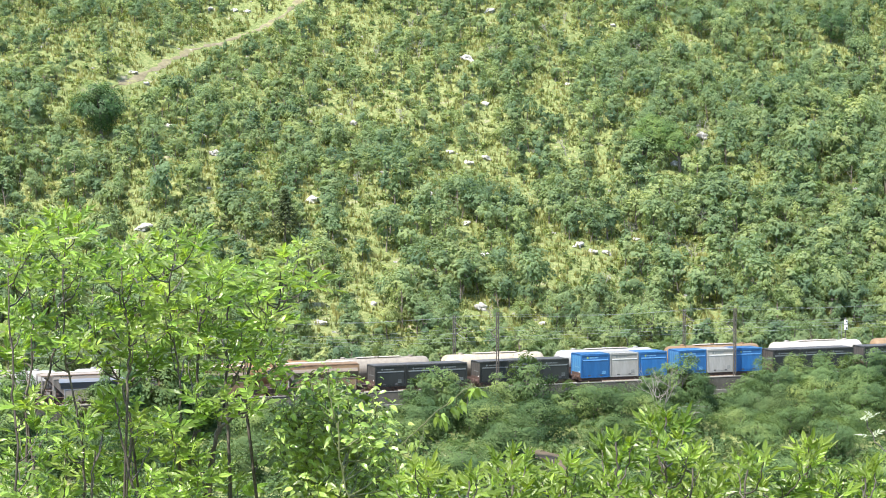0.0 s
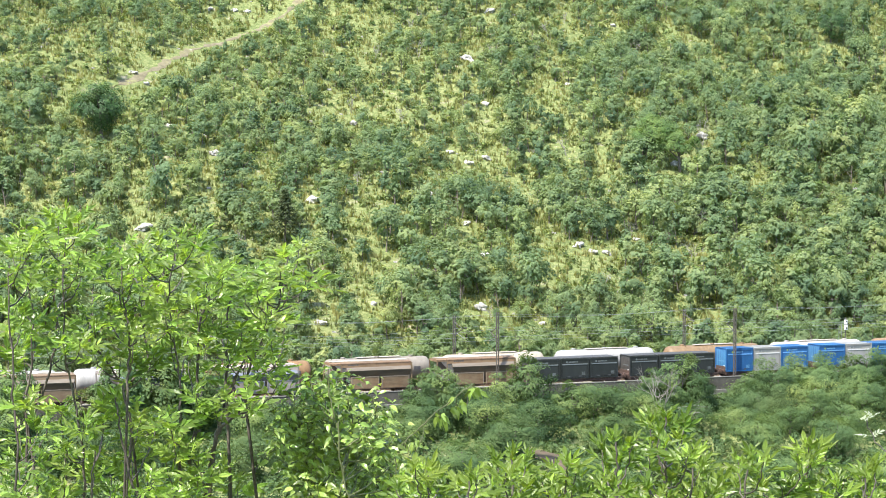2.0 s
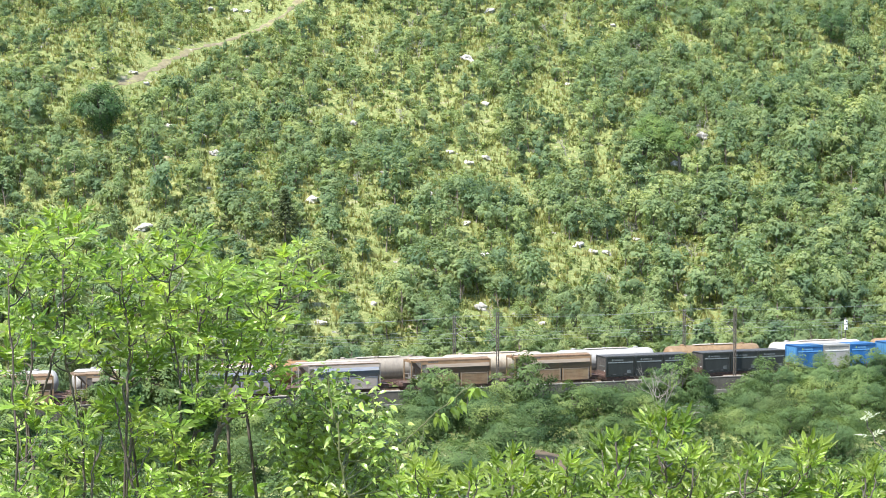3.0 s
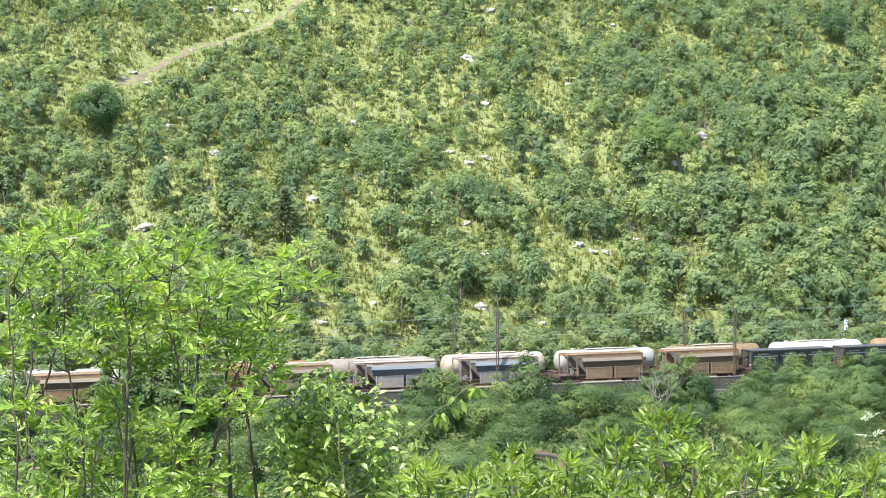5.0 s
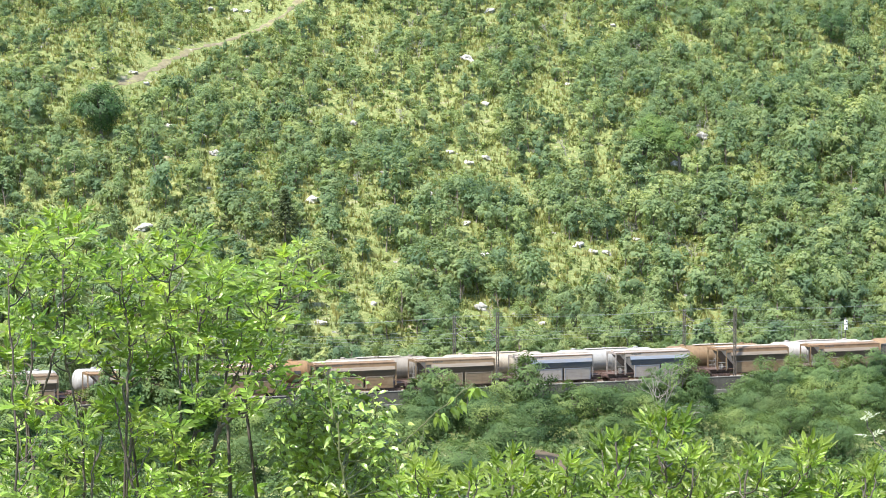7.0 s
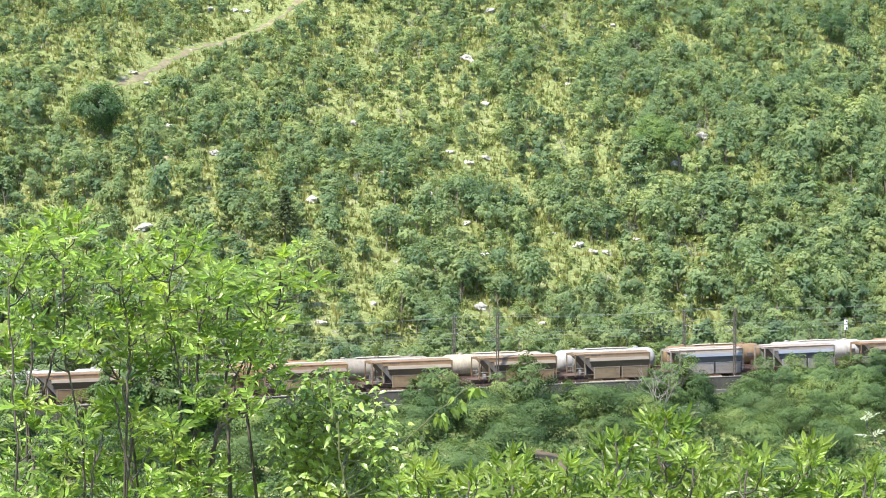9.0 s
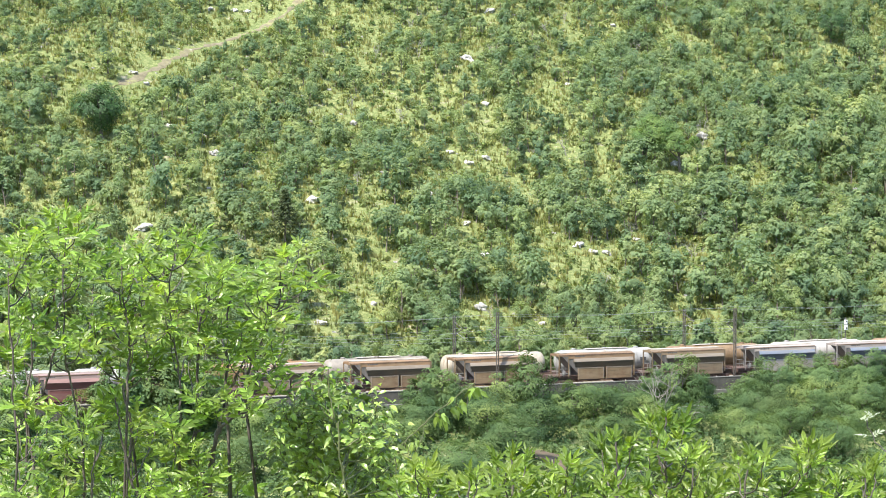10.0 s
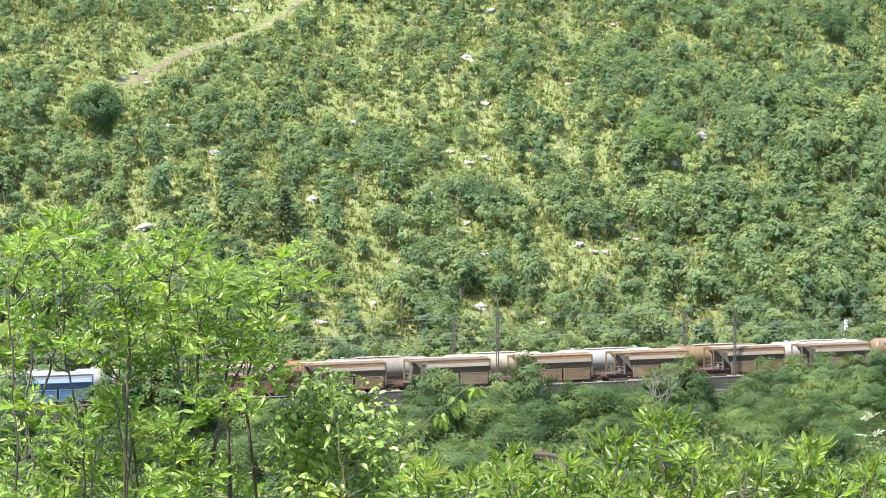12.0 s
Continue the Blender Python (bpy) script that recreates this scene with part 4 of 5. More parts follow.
def container(tone):
    body = {"blue": BLUE, "grey": GREY, "charcoal": CHAR}[tone]
    rail = TRIMS[tone]
    print_ = {"blue": M_LIGHTPRINT, "grey": M_GREYPRINT, "charcoal": M_GREYPRINT}[tone]
    label = {"blue": "bright blue steel bulk container on a flat wagon", "grey": "light grey steel bulk container on a flat wagon",
             "charcoal": "charcoal grey steel bulk container on a flat wagon"}[tone]
    thing = empty("container", Matrix.Identity(4), label, "container", "bulk containers")
    L, W, B, T = 1.87, 1.43, 0.0, 2.36 if tone == "charcoal" else 2.76
    part("box", boxed(-L + 0.05, -W + 0.06, B + 0.05, L - 0.05, W - 0.06, T - 0.06), body, thing)
    for x in (-L, L - 0.14):
        for y in (-W, W - 0.14):
            part("corner_post", boxed(x, y, B, x + 0.14, y + 0.14, T - 0.02, bevel=0.015), body, thing)
    for y in (-W, W - 0.12):
        part("top_rail", boxed(-L + 0.14, y, T - 0.14, L - 0.14, y + 0.12, T), body, thing)
        part("bottom_rail", boxed(-L + 0.14, y, B, L - 0.14, y + 0.12, B + 0.16), body, thing)
    for s in (-1, 1):
        y = s * (W - 0.06)
        a, b = sorted((y, y + s * 0.055))
        panel = part("side_panel", boxed(-L + 0.3, a, 0.2, L - 0.22, b, T - 0.73, bevel=0.02), body, thing)
        part("rib", boxed(-L + 0.26, *sorted((y, y + s * 0.1))[:1], T - 0.73, L - 0.2, sorted((y, y + s * 0.1))[1], T - 0.62), rail, thing)
        # fork pockets are dark plates for the shade in their openings
        for x in (-0.95, 0.55):
            part("fork_pocket", boxed(x, *sorted((y + s * 0.055, y + s * 0.064))[:1], 0.2, x + 0.36, sorted((y + s * 0.055, y + s * 0.064))[1], 0.34), M_DARKGREY, panel)
        bm = bmesh.new()
        for k in range(7):
            x = -0.75 + 0.17 * k
            box(bm, x, y, T - 0.46, x + 0.13, y + s * 0.012, T - 0.33)
        part("lettering", bm, print_, thing, "row of pale lettering drawn as bars")
        part("emblem", barred((-1.0, y, T - 0.39), (-1.0, y + s * 0.012, T - 0.39), 0.12, 14), M_YELLOW if tone == "blue" else print_, thing)
        bm = bmesh.new()
        for k in range(3):
            box(bm, 0.9, y + s * 0.055, 0.42 + 0.13 * k, 1.35, y + s * 0.062, 0.5 + 0.13 * k)
        part("data_plate", bm, print_, panel)
    for s in (-1, 1):
        x = s * (L - 0.05)
        for k in range(5):
            y = -1.1 + 0.55 * k
            a, b = sorted((x, x + s * 0.04))
            part("end_rib", boxed(a, y - 0.04, 0.2, b, y + 0.04, T - 0.2), body, thing)
        a, b = sorted((x, x + s * 0.03))
        part("end_panel", boxed(a, -1.24, 0.18, b, 1.24, T - 0.18), END_TONES[tone], thing)
        a, b = sorted((x, x + s * 0.042))
        part("end_plate", boxed(a, -0.95, 0.45, b, -0.7, 0.75), M_WHITE, thing, "small white data plate")
        part("end_lettering", boxed(a, -0.9, 1.2, b, 0.5, 1.3), print_, thing)
    part("lid", boxed(-L + 0.02, -W + 0.02, T, L - 0.02, W - 0.02, T + 0.05, bevel=0.02), body if tone != "charcoal" else LID, thing)
    part("lid_bar", boxed(-L - 0.05, -W + 0.02, T + 0.05, L, -W + 0.12, T + 0.1), LID if tone == "charcoal" else rail, thing)
    return thing


def flat_wagon():
    thing = empty("flat_wagon", Matrix.Identity(4), "low dark brown container flat wagon", "flat wagon", "container flat wagons")
    running_gear(thing, 6.0, 4.3, 0.34)
    for y in (-1.2, 1.2):
        part("side_sill", boxed(-5.95, y - 0.06, 0.52, 5.95, y + 0.06, 0.81), M_UNDER, thing)
        for k in range(6):
            x = -5.6 + k * 2.24
            part("twist_lock", boxed(x - 0.1, y - 0.1, 0.81, x + 0.1, y + 0.1, 0.858), M_RAIL, thing)
    part("end_board", boxed(-6.0, -1.2, 1.15, -5.85, 1.2, 1.5), M_UNDER, thing)
    return thing


def tank(tone, dust, rust, rustiness, label):
    m = painted("tank_" + str(len(bpy.data.materials)), tone, dust, rust, rustiness, (0.5, 0.5, 0.4))
    thing = empty("tank_wagon", Matrix.Identity(4), label, "tank wagon", "standing tank wagons")
    running_gear(thing, 6.9, 5.0)
    r, zc, half = 1.30, 2.36, 6.6
    prof = [(-half, 0.0), (-half + 0.05, 0.5), (-half + 0.2, 0.92), (-half + 0.42, 1.2), (-half + 0.75, r)]
    ring = prof + [(x, r) for x in np.linspace(-4.4, 4.4, 5)] + [(-x, y) for x, y in prof[::-1]]
    bm = bmesh.new()
    S = 28
    rows = []
    for x, rr in ring:
        rows.append([bm.verts.new((x, rr * math.cos(k * 2 * math.pi / S), zc + rr * math.sin(k * 2 * math.pi / S))) for k in range(S)] if rr > 0 else [bm.verts.new((x, 0, zc))])
    for a, b in zip(rows, rows[1:]):
        for k in range(S):
            j = (k + 1) % S
            bm.faces.new([v for v in (a[k % len(a)], a[j % len(a)], b[j % len(b)], b[k % len(b)])] if len(a) == len(b)
                         else ([a[0], b[j], b[k]] if len(a) == 1 else [a[k], a[j], b[0]]))
    bmesh.ops.recalc_face_normals(bm, faces=bm.faces)
    part("barrel", bm, m, thing, smooth=True)
    for x in (-3.9, -0.1, 3.8):
        bm = bmesh.new()
        for k in range(S):
            a0, a1 = k * 2 * math.pi / S, (k + 1) * 2 * math.pi / S
            for rr in (r + 0.02,):
                q4 = [bm.verts.new((x + dx, rr * math.cos(a), zc + rr * math.sin(a))) for dx, a in ((-0.06, a0), (0.06, a0), (0.06, a1), (-0.06, a1))]
                bm.faces.new(q4)
        bmesh.ops.remove_doubles(bm, verts=bm.verts, dist=0.001)
        bmesh.ops.solidify(bm, geom=bm.faces[:], thickness=0.03)
        part("band", bm, m, thing)
    for x in (-5.2, 5.2):
        part("saddle", prism([(-1.15, 1.1), (-1.15, 1.75), (-0.9, 1.5), (0.9, 1.5), (1.15, 1.75), (1.15, 1.1)], x - 0.3, x + 0.3), M_UNDER, thing)
    part("walkway", boxed(-2.6, -0.4, zc + r + 0.05, 2.9, 0.4, zc + r + 0.1), M_ROOF, thing)
    for x in (-4.2, 0, 4.2):
        part("hatch", barred((x, 0, zc + r - 0.03), (x, 0, zc + r + 0.16), 0.28, 12), m, thing)
    part("data_board", boxed(4.2, -r - 0.02, 2.2, 5.0, -r + 0.06, 2.6), M_DARKGREY, thing)
    part("platform", boxed(-7.1, -1.2, 1.15, -6.5, 1.2, 1.2), M_UNDER, thing)
    return thing


CREAM, TAN, RUSTY, WHITE_T = (0.260, 0.205, 0.135), (0.205, 0.135, 0.070), (0.200, 0.118, 0.050), (0.30, 0.295, 0.28)
RUST_C = (0.170, 0.095, 0.043)
TANKS = [(WHITE_T, 0.1, "white"), (WHITE_T, 0.25, "white"), (RUSTY, 0.5, "rust-orange"), ((0.225, 0.200, 0.165), 0.2, "dusty grey-beige"), ((0.345, 0.305, 0.235), 0.4, "cream rust-streaked"), (WHITE_T, 0.05, "bright white"),
         (TAN, 0.5, "tan rusty"), ((0.36, 0.34, 0.31), 0.12, "pale grey-white"), (TAN, 0.3, "dull tan"), (CREAM, 0.3, "cream")]
for k, (tone, rst, word) in enumerate(TANKS):
    ob = tank(tone, tuple(0.85 * c + 0.02 for c in tone), RUST_C, rst, word + " tank wagon standing on the far track")
    ob.matrix_basis = on_track(1.62 + 6.6 + 14.78 * (k - 4), FAR_Q)

# the passing train, front to rear: where each wagon's middle is at the start
TRAIN = []


def consist():
    made = {}

    def take(kind, build, u, z=0.0):
        if kind not in made:
            ob = made[kind] = build()
            ob.matrix_basis = on_track(u, 0, z)
        else:
            ob = copy_thing(made[kind], on_track(u, 0, z))
        TRAIN.append((ob, u, z))

    for j, tones in ((6, "ccc"), (5, "ccc"), (4, "ccc"), (3, "bgb"), (2, "bgb"), (1, "ccc"), (0, "ccc")):
        u = -8.95 + 13 * j + 6.0
        take("flat", flat_wagon, u)
        for k, c in enumerate(tones):
            tone = {"c": "charcoal", "b": "blue", "g": "grey"}[c]
            take(tone, lambda t=tone: container(t), u - 4.1 + 3.83 * k, 0.86)
    kinds = {"brown": (BROWN, "dusty brown steel hopper wagon with rust streaks"), "taupe": (TAUPE, "dusty grey-brown steel hopper wagon"),
             "pale": (PALE, "pale beige hopper wagon with a dark blue stripe"), "maroon": (MAROON, "short dusty maroon red hopper wagon"), "blue_hopper": (BLUE_H, "hopper wagon with pale blue top and bright blue sides")}
    order = ["brown", "brown", "pale", "pale", "taupe", "brown", "brown", "brown", "taupe", "brown", "maroon", "maroon", "blue_hopper", "blue_hopper"]
    slack = {1: 0.2, 2: 0.2, 3: -0.5, 4: -0.4, 5: -0.1, 6: 0.6, 7: 0.3, 8: 0.45, 11: 1.8, 12: 3.8, 13: 5.1, 14: 5.1}
    for n, kind in enumerate(order, 1):
        take(kind, lambda k=kind: shortened(hopper(*kinds[k]), 0.846 if k == "maroon" else 1.0), -2.93 - 13 * n + slack.get(n, 0.3))


consist()


HOLLOW = (2.6, -24.0)


# ---- thicket between the railway and the near slope ----
def thicket():
    shapes = []
    ratios = (0.42, 0.55, 0.68, 0.82)
    for i, (r, c, n) in enumerate(zip(ratios, (32, 37, 42, 48), (7500, 8300, 9200, 9800))):
        tr, cr = tree_shape(300 + i, 1.0, r, c, n, 0.032, 0.024, 0.03, 9, leaf_darts, 0.18, (0.23, 0.40), 0.3, 0.9, 0.3, 8)
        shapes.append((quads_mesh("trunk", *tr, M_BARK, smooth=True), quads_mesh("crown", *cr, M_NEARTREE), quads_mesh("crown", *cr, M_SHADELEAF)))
    rng = np.random.default_rng(8)

    def stand(rows, label, dark=4):
        for n, (u, q, top, rad) in enumerate(rows):
            if math.hypot(u - HOLLOW[0], (q - HOLLOW[1]) / 1.6) < 3.4:
                continue
            p = spot(u, q)
            z = land_at(p.x, p.y) - 0.2
            h = (top - z) * 1.16
            k = int(np.argmin([abs(math.log(rad / h / x)) for x in ratios]))
            r = 0.5 * h + 0.5 * rad / ratios[k]
            t = empty("tree", Matrix.LocRotScale((p.x, p.y, z), Euler((0, 0, rng.uniform(0, 6.28))), (r, r, h)), label, "tree", "trackside trees")
            part_mesh("trunk", shapes[k][0], t)
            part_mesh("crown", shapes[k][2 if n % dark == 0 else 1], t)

    stand([(-6.4, -8.5, 2.6, 2.6), (-3.4, -8.5, 3.2, 2.9), (6.4, -8.5, 3.3, 3.6), (3.3, -10, 1.0, 2.9), (-1.3, -11, 1.3, 3.6), (-0.9, -15, -0.2, 4.2), (4.8, -16, -0.4, 4.2),
           (11.2, -11, 0.7, 2.6), (-8.2, -14, 0.6, 3.2), (14.6, -10, 0.5, 3.2), (17.7, -11, 0.5, 2.9), (19.1, -14, -0.2, 3.2), (22.9, -8.5, 1.9, 2.2), (25.9, -8.5, 2.8, 3.8),
           (29.0, -9, 1.6, 2.4), (12.6, -20, -1.8, 3.2)], "bushy dark green tree below the railway wall", 2)
    stand([(35.2, -9, 1.5, 2.4), (39.2, -9, 2.2, 3.2), (43.4, -9, 2.4, 3.1), (47.3, -9, 2.5, 3.2), (51.7, -9, 2.8, 3.4), (56.5, -9, 3.3, 3.4), (62, -9, 3.2, 4.0), (67, -9, 3.2, 4.0),
           (34.1, -14, 0.1, 3.6), (40.7, -15, 0.6, 3.9), (47.6, -15, 0.6, 3.9), (54.6, -15, 0.6, 3.9), (23.3, -17, -1.1, 3.9), (28.7, -19, -1.7, 3.9), (34.7, -20, -1.6, 4.2),
           (42.2, -20, -1.6, 4.2), (50, -21, -1.4, 4.2), (41.3, -8.5, 1.9, 2.4), (45.3, -8.5, 2.1, 2.4), (49.5, -8.5, 2.3, 2.4), (53.9, -8.5, 2.6, 2.4), (59, -8.5, 3.1, 2.6)], "dense green tree in the trackside thicket")
    stand([(38, -12, 1.4, 3.0), (44, -12, 1.6, 3.0), (50, -12, 1.7, 3.0), (56, -12, 1.8, 3.0)], "dense green tree in the trackside thicket")
    stand([(-18.3, -8, 1.0, 2.6), (-26.7, -12, 0.6, 3.8), (-41, -8, 5.4, 3.2), (-38, -8.5, 5.8, 3.8), (-34.8, -8, 5.4, 3.6), (-31.8, -8, 4.8, 3.0), (-45, -8.5, 2.4, 2.4), (-52.5, -8, 5.0, 2.4), (-30.8, -25, -1.3, 4.6), (-21.6, -25, -1.7, 4.6),
           (-11.4, -18, -1.3, 4.0), (-40, -18, 0.6, 4.6), (-48, -20, 0.6, 4.4), (-55, -14, 2.0, 4.0)], "bushy green tree below the track")
    stand([(9.5, -22, -1.6, 2.6), (18, -24, -1.6, 3.2), (27, -26, -2.0, 3.4), (36, -28, -2.2, 3.4), (-1.5, -24, -0.9, 3.4), (-9, -28, -2.8, 4.2), (45, -29, -2.6, 4.4), (-18, -34, -3.4, 4.2),
           (12, -34, -3.6, 4.0), (24, -38, -3.8, 4.2), (36, -40, -4.0, 4.4), (2, -38, -3.9, 4.2), (-30, -40, -3.4, 4.6)], "green bushy tree on the valley floor")

    # low undergrowth that closes the gaps, coloured dark for the shade in them
    low = []
    for i in range(3000):
        u, q = (rng.uniform(-62, 76), rng.uniform(-44, -4.6)) if i < 2200 else (rng.uniform(-64, 6), rng.uniform(-50, -24))
        if math.hypot((u - HOLLOW[0]) / 2.4, (q - HOLLOW[1] + 1) / 5.2) < 1:
            continue
        p = spot(u, q)
        z = land_at(p.x, p.y)
        n = int(rng.integers(38, 66))
        r = rng.uniform(0.5, 1.1)
        D = unit(rng.normal(size=(n, 3)))
        D[:, 2] = np.abs(D[:, 2])
        P = np.array([p.x, p.y, z]) + D * r * rng.uniform(0.6, 1, (n, 1)) * np.array([1, 1, 1.3])
        low.append(leaf_darts(rng, P, D + rng.normal(size=(n, 3)) * 0.4, 0.36, 0.8))
    for i in range(420):
        u, q = rng.uniform(-62, 76), rng.uniform(-7.5, -4.2)
        p = spot(u, q)
        z = land_at(p.x, p.y)
        n = int(rng.integers(90, 150))
        r = rng.uniform(1.0, 1.95) * (0.6 if -10.5 < u < -5.0 or 31.0 < u < 34.5 else 1.0)
        D = unit(rng.normal(size=(n, 3)))
        D[:, 2] = np.abs(D[:, 2])
        P = np.array([p.x, p.y, z]) + D * r * rng.uniform(0.6, 1, (n, 1)) * np.array([1, 1, 1.5])
        low.append(leaf_darts(rng, P, D + rng.normal(size=(n, 3)) * 0.25, 0.25, 0.8))
    v, f = joined(low)
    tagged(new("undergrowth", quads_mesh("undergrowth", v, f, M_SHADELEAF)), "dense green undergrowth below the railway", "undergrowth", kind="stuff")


thicket()


def bare_earth():
    """A bare earth hollow in the thicket, its brown darkened for the trees' shade."""
    rng = np.random.default_rng(3)
    vs, fs = [(0, 0, 0)], []
    c = spot(*HOLLOW)
    ring = 22
    for r in (0.35, 0.7, 1.0):
        for k in range(ring):
            a = k * 2 * math.pi / ring
            w = r * (1 + rng.uniform(-0.18, 0.18))
            p = c + ALONG * (2.4 * w * math.cos(a)) + ACROSS * (4.2 * w * math.sin(a))
            vs.append((p.x, p.y, land_at(p.x, p.y) + 0.12 - 0.1 * (r == 1.0)))
    vs[0] = (c.x, c.y, land_at(c.x, c.y) + 0.12)
    for k in range(ring):
        j = (k + 1) % ring
        fs.append((0, 1 + k, 1 + j))
        for b in (1, 1 + ring):
            fs.append((b + k, b + ring + k, b + ring + j))
            fs.append((b + k, b + ring + j, b + j))
    tagged(new("bare_earth", quads_mesh("bare_earth", np.array(vs), np.array(fs), M_EARTH, smooth=True)), "bare brown earth hollow among bushes", "ground", kind="structure")


bare_earth()


def bare_tree_mesh(seed, height, forks=4):
    """Leafless forked branches."""
    rng = np.random.default_rng(seed)
    pieces = []

    def grow(a, way, length, r, level):
        b = a + way * length
        m_ = (a + b) / 2 + rng.normal(size=3) * 0.05 * length
        pieces.append(tube(np.array([a, m_, b]), np.array([r, r * 0.8, r * 0.55]), 5))
        if level:
            for _ in range(3):
                w = unit(way + rng.normal(size=3) * 0.5 + np.array([0, 0, 0.15]))
                grow(a + (b - a) * rng.uniform(0.55, 1.0), w, length * rng.uniform(0.55, 0.8), r * 0.55, level - 1)

    for _ in range(2):
        grow(np.zeros(3), unit(np.array([rng.normal() * 0.25, rng.normal() * 0.25, 1.0])), height * 0.36, height * 0.011, forks)
    return quads_mesh("bare_tree", *joined(pieces), M_DEADWOOD, smooth=True)


for k, (u, q, h) in enumerate([(75.2, 77.2, 5.5), (20.9, -15.0, 9.6), (62, 112, 4.0), (70, 96, 3.6), (66, 73, 3.4), (3, 88, 3.2), (30, 92, 3.4), (52, 58, 3.2)]):
    p = spot(u, q)
    ob = new("bare_tree", bare_tree_mesh(50 + k, h))
    ob.matrix_basis = Matrix.Translation((p.x, p.y, land_at(p.x, p.y) - 0.1))
    tagged(ob, "bleached grey leafless tree among green trees", "dead tree", "dead trees")


def bleached_twigs():
    """Small dead crowns that stand up out of the woods."""
    rng = random.Random(64)
    kinds = [bare_tree_mesh(80 + k, 3.6, 3) for k in range(4)]
    for n in range(46):
        q = rng.uniform(24, 138)
        u = 0.42 * q + rng.uniform(-30, 48)
        p = spot(u, q)
        ob = new("bare_tree", kinds[n % 4])
        ob.matrix_basis = Matrix.LocRotScale((p.x, p.y, land_at(p.x, p.y) - 0.1), Euler((0, 0, rng.uniform(0, 6.28))), Vector((1, 1, 1)) * rng.uniform(0.8, 1.25))
        tagged(ob, "small bleached leafless tree standing in the woods", "dead tree", "dead trees")


bleached_twigs()


def feature_tree(u, q, height, radius, mat, label, seed, clumps=26, leaves=2600, leaf=0.3, base=0.06):
    tr, cr = tree_shape(seed, height, radius, clumps, leaves, leaf, 0.16 + 0.01 * leaves / 700, base, ruffle=0.25, lumps=(0.2, 0.4), lift=0.25, deep=1.0)
    p = spot(u, q)
    t = empty("tree", Matrix.Translation((p.x, p.y, land_at(p.x, p.y) - 0.15)), label, "tree")
    part_mesh("trunk", quads_mesh("trunk", *tr, M_BARK, smooth=True), t)
    part_mesh("crown", quads_mesh("crown", *cr, mat), t)


feature_tree(-20.5, 80.6, 8.0, 4.0, M_DARKTREE, "large dark green broadleaved tree standing out on the hillside", 401, 70, 9000, 0.26)
feature_tree(64.3, 72.5, 7.8, 3.5, M_FRESH, "large spreading fresh green tree beside white boulders", 402, 44, 7000, 0.25, 0.12)
feature_tree(67.6, 70.2, 7.0, 3.0, M_FRESH, "fresh green tree with a forked trunk beside white boulders", 412, 36, 6000, 0.25, 0.3)
feature_tree(41.5, -10.5, 2.4, 1.5, M_RUST_LEAF, "small bush with reddish-brown withered leaves", 403, 10, 700, 0.25)
feature_tree(125.7, 122.4, 6.0, 3.2, M_DARKTREE, "dark green tree near the top of the slope", 404, 30, 5000, 0.24)


M_PINE = leaf_material("pine_needles", (0.062, 0.085, 0.045), (0.085, 0.112, 0.058), (0.115, 0.135, 0.068), 0.5, 0.2, 0.7, 0.3, shine=0.1)


def conifer(u, q, height, seed):
    rng = np.random.default_rng(seed)
    P, N = [], []
    for k in range(13):
        t = k / 12
        z = height * (0.28 + 0.7 * t)
        r = (1 - t) * height * 0.32 + 0.15
        for a in np.arange(0, 6.28, 0.9) + rng.uniform(0, 1):
            for d in np.linspace(0.25, 1, 9):
                c = np.array([math.cos(a) * r * d, math.sin(a) * r * d, z - 0.12 * r * d])
                for _ in range(4):
                    P.append(c + rng.normal(size=3) * 0.12)
                    N.append(np.array([0, 0, 1]) + rng.normal(size=3) * 0.4)
    v, f = leaf_cards(rng, np.array(P), np.array(N), 0.4, 0.5)
    p = spot(u, q)
    t = empty("conifer", Matrix.Translation((p.x, p.y, land_at(p.x, p.y) - 0.15)), "dark pine with layered branches among broadleaved trees", "pine")
    part_mesh("trunk", quads_mesh("trunk", *tube(np.array([(0, 0, 0), (0.05, 0, height * 0.5), (0, 0, height * 0.97)]), np.array([0.14, 0.1, 0.03]), 6), M_BARK, smooth=True), t)
    part_mesh("crown", quads_mesh("crown", v, f, M_PINE), t)


conifer(-4.0, 46.5, 7.4, 77)
feature_tree(29.5, 11.5, 2.6, 1.4, M_SHRUB, "yellow-green bush beside the far track", 405, 10, 700, 0.24)
feature_tree(54.8, 11.5, 2.8, 1.3, M_SHRUB, "yellow-green bush beside the signal", 406, 10, 700, 0.24)
feature_tree(-8.0, 40, 3.4, 1.9, M_SHRUB, "yellowish shrub in a grassy gap on the hillside", 407, 12, 800, 0.26)
feature_tree(-13.5, 104.5, 4.2, 2.2, M_SHRUB, "olive-yellow tree beside the dirt track", 408, 14, 900, 0.28)


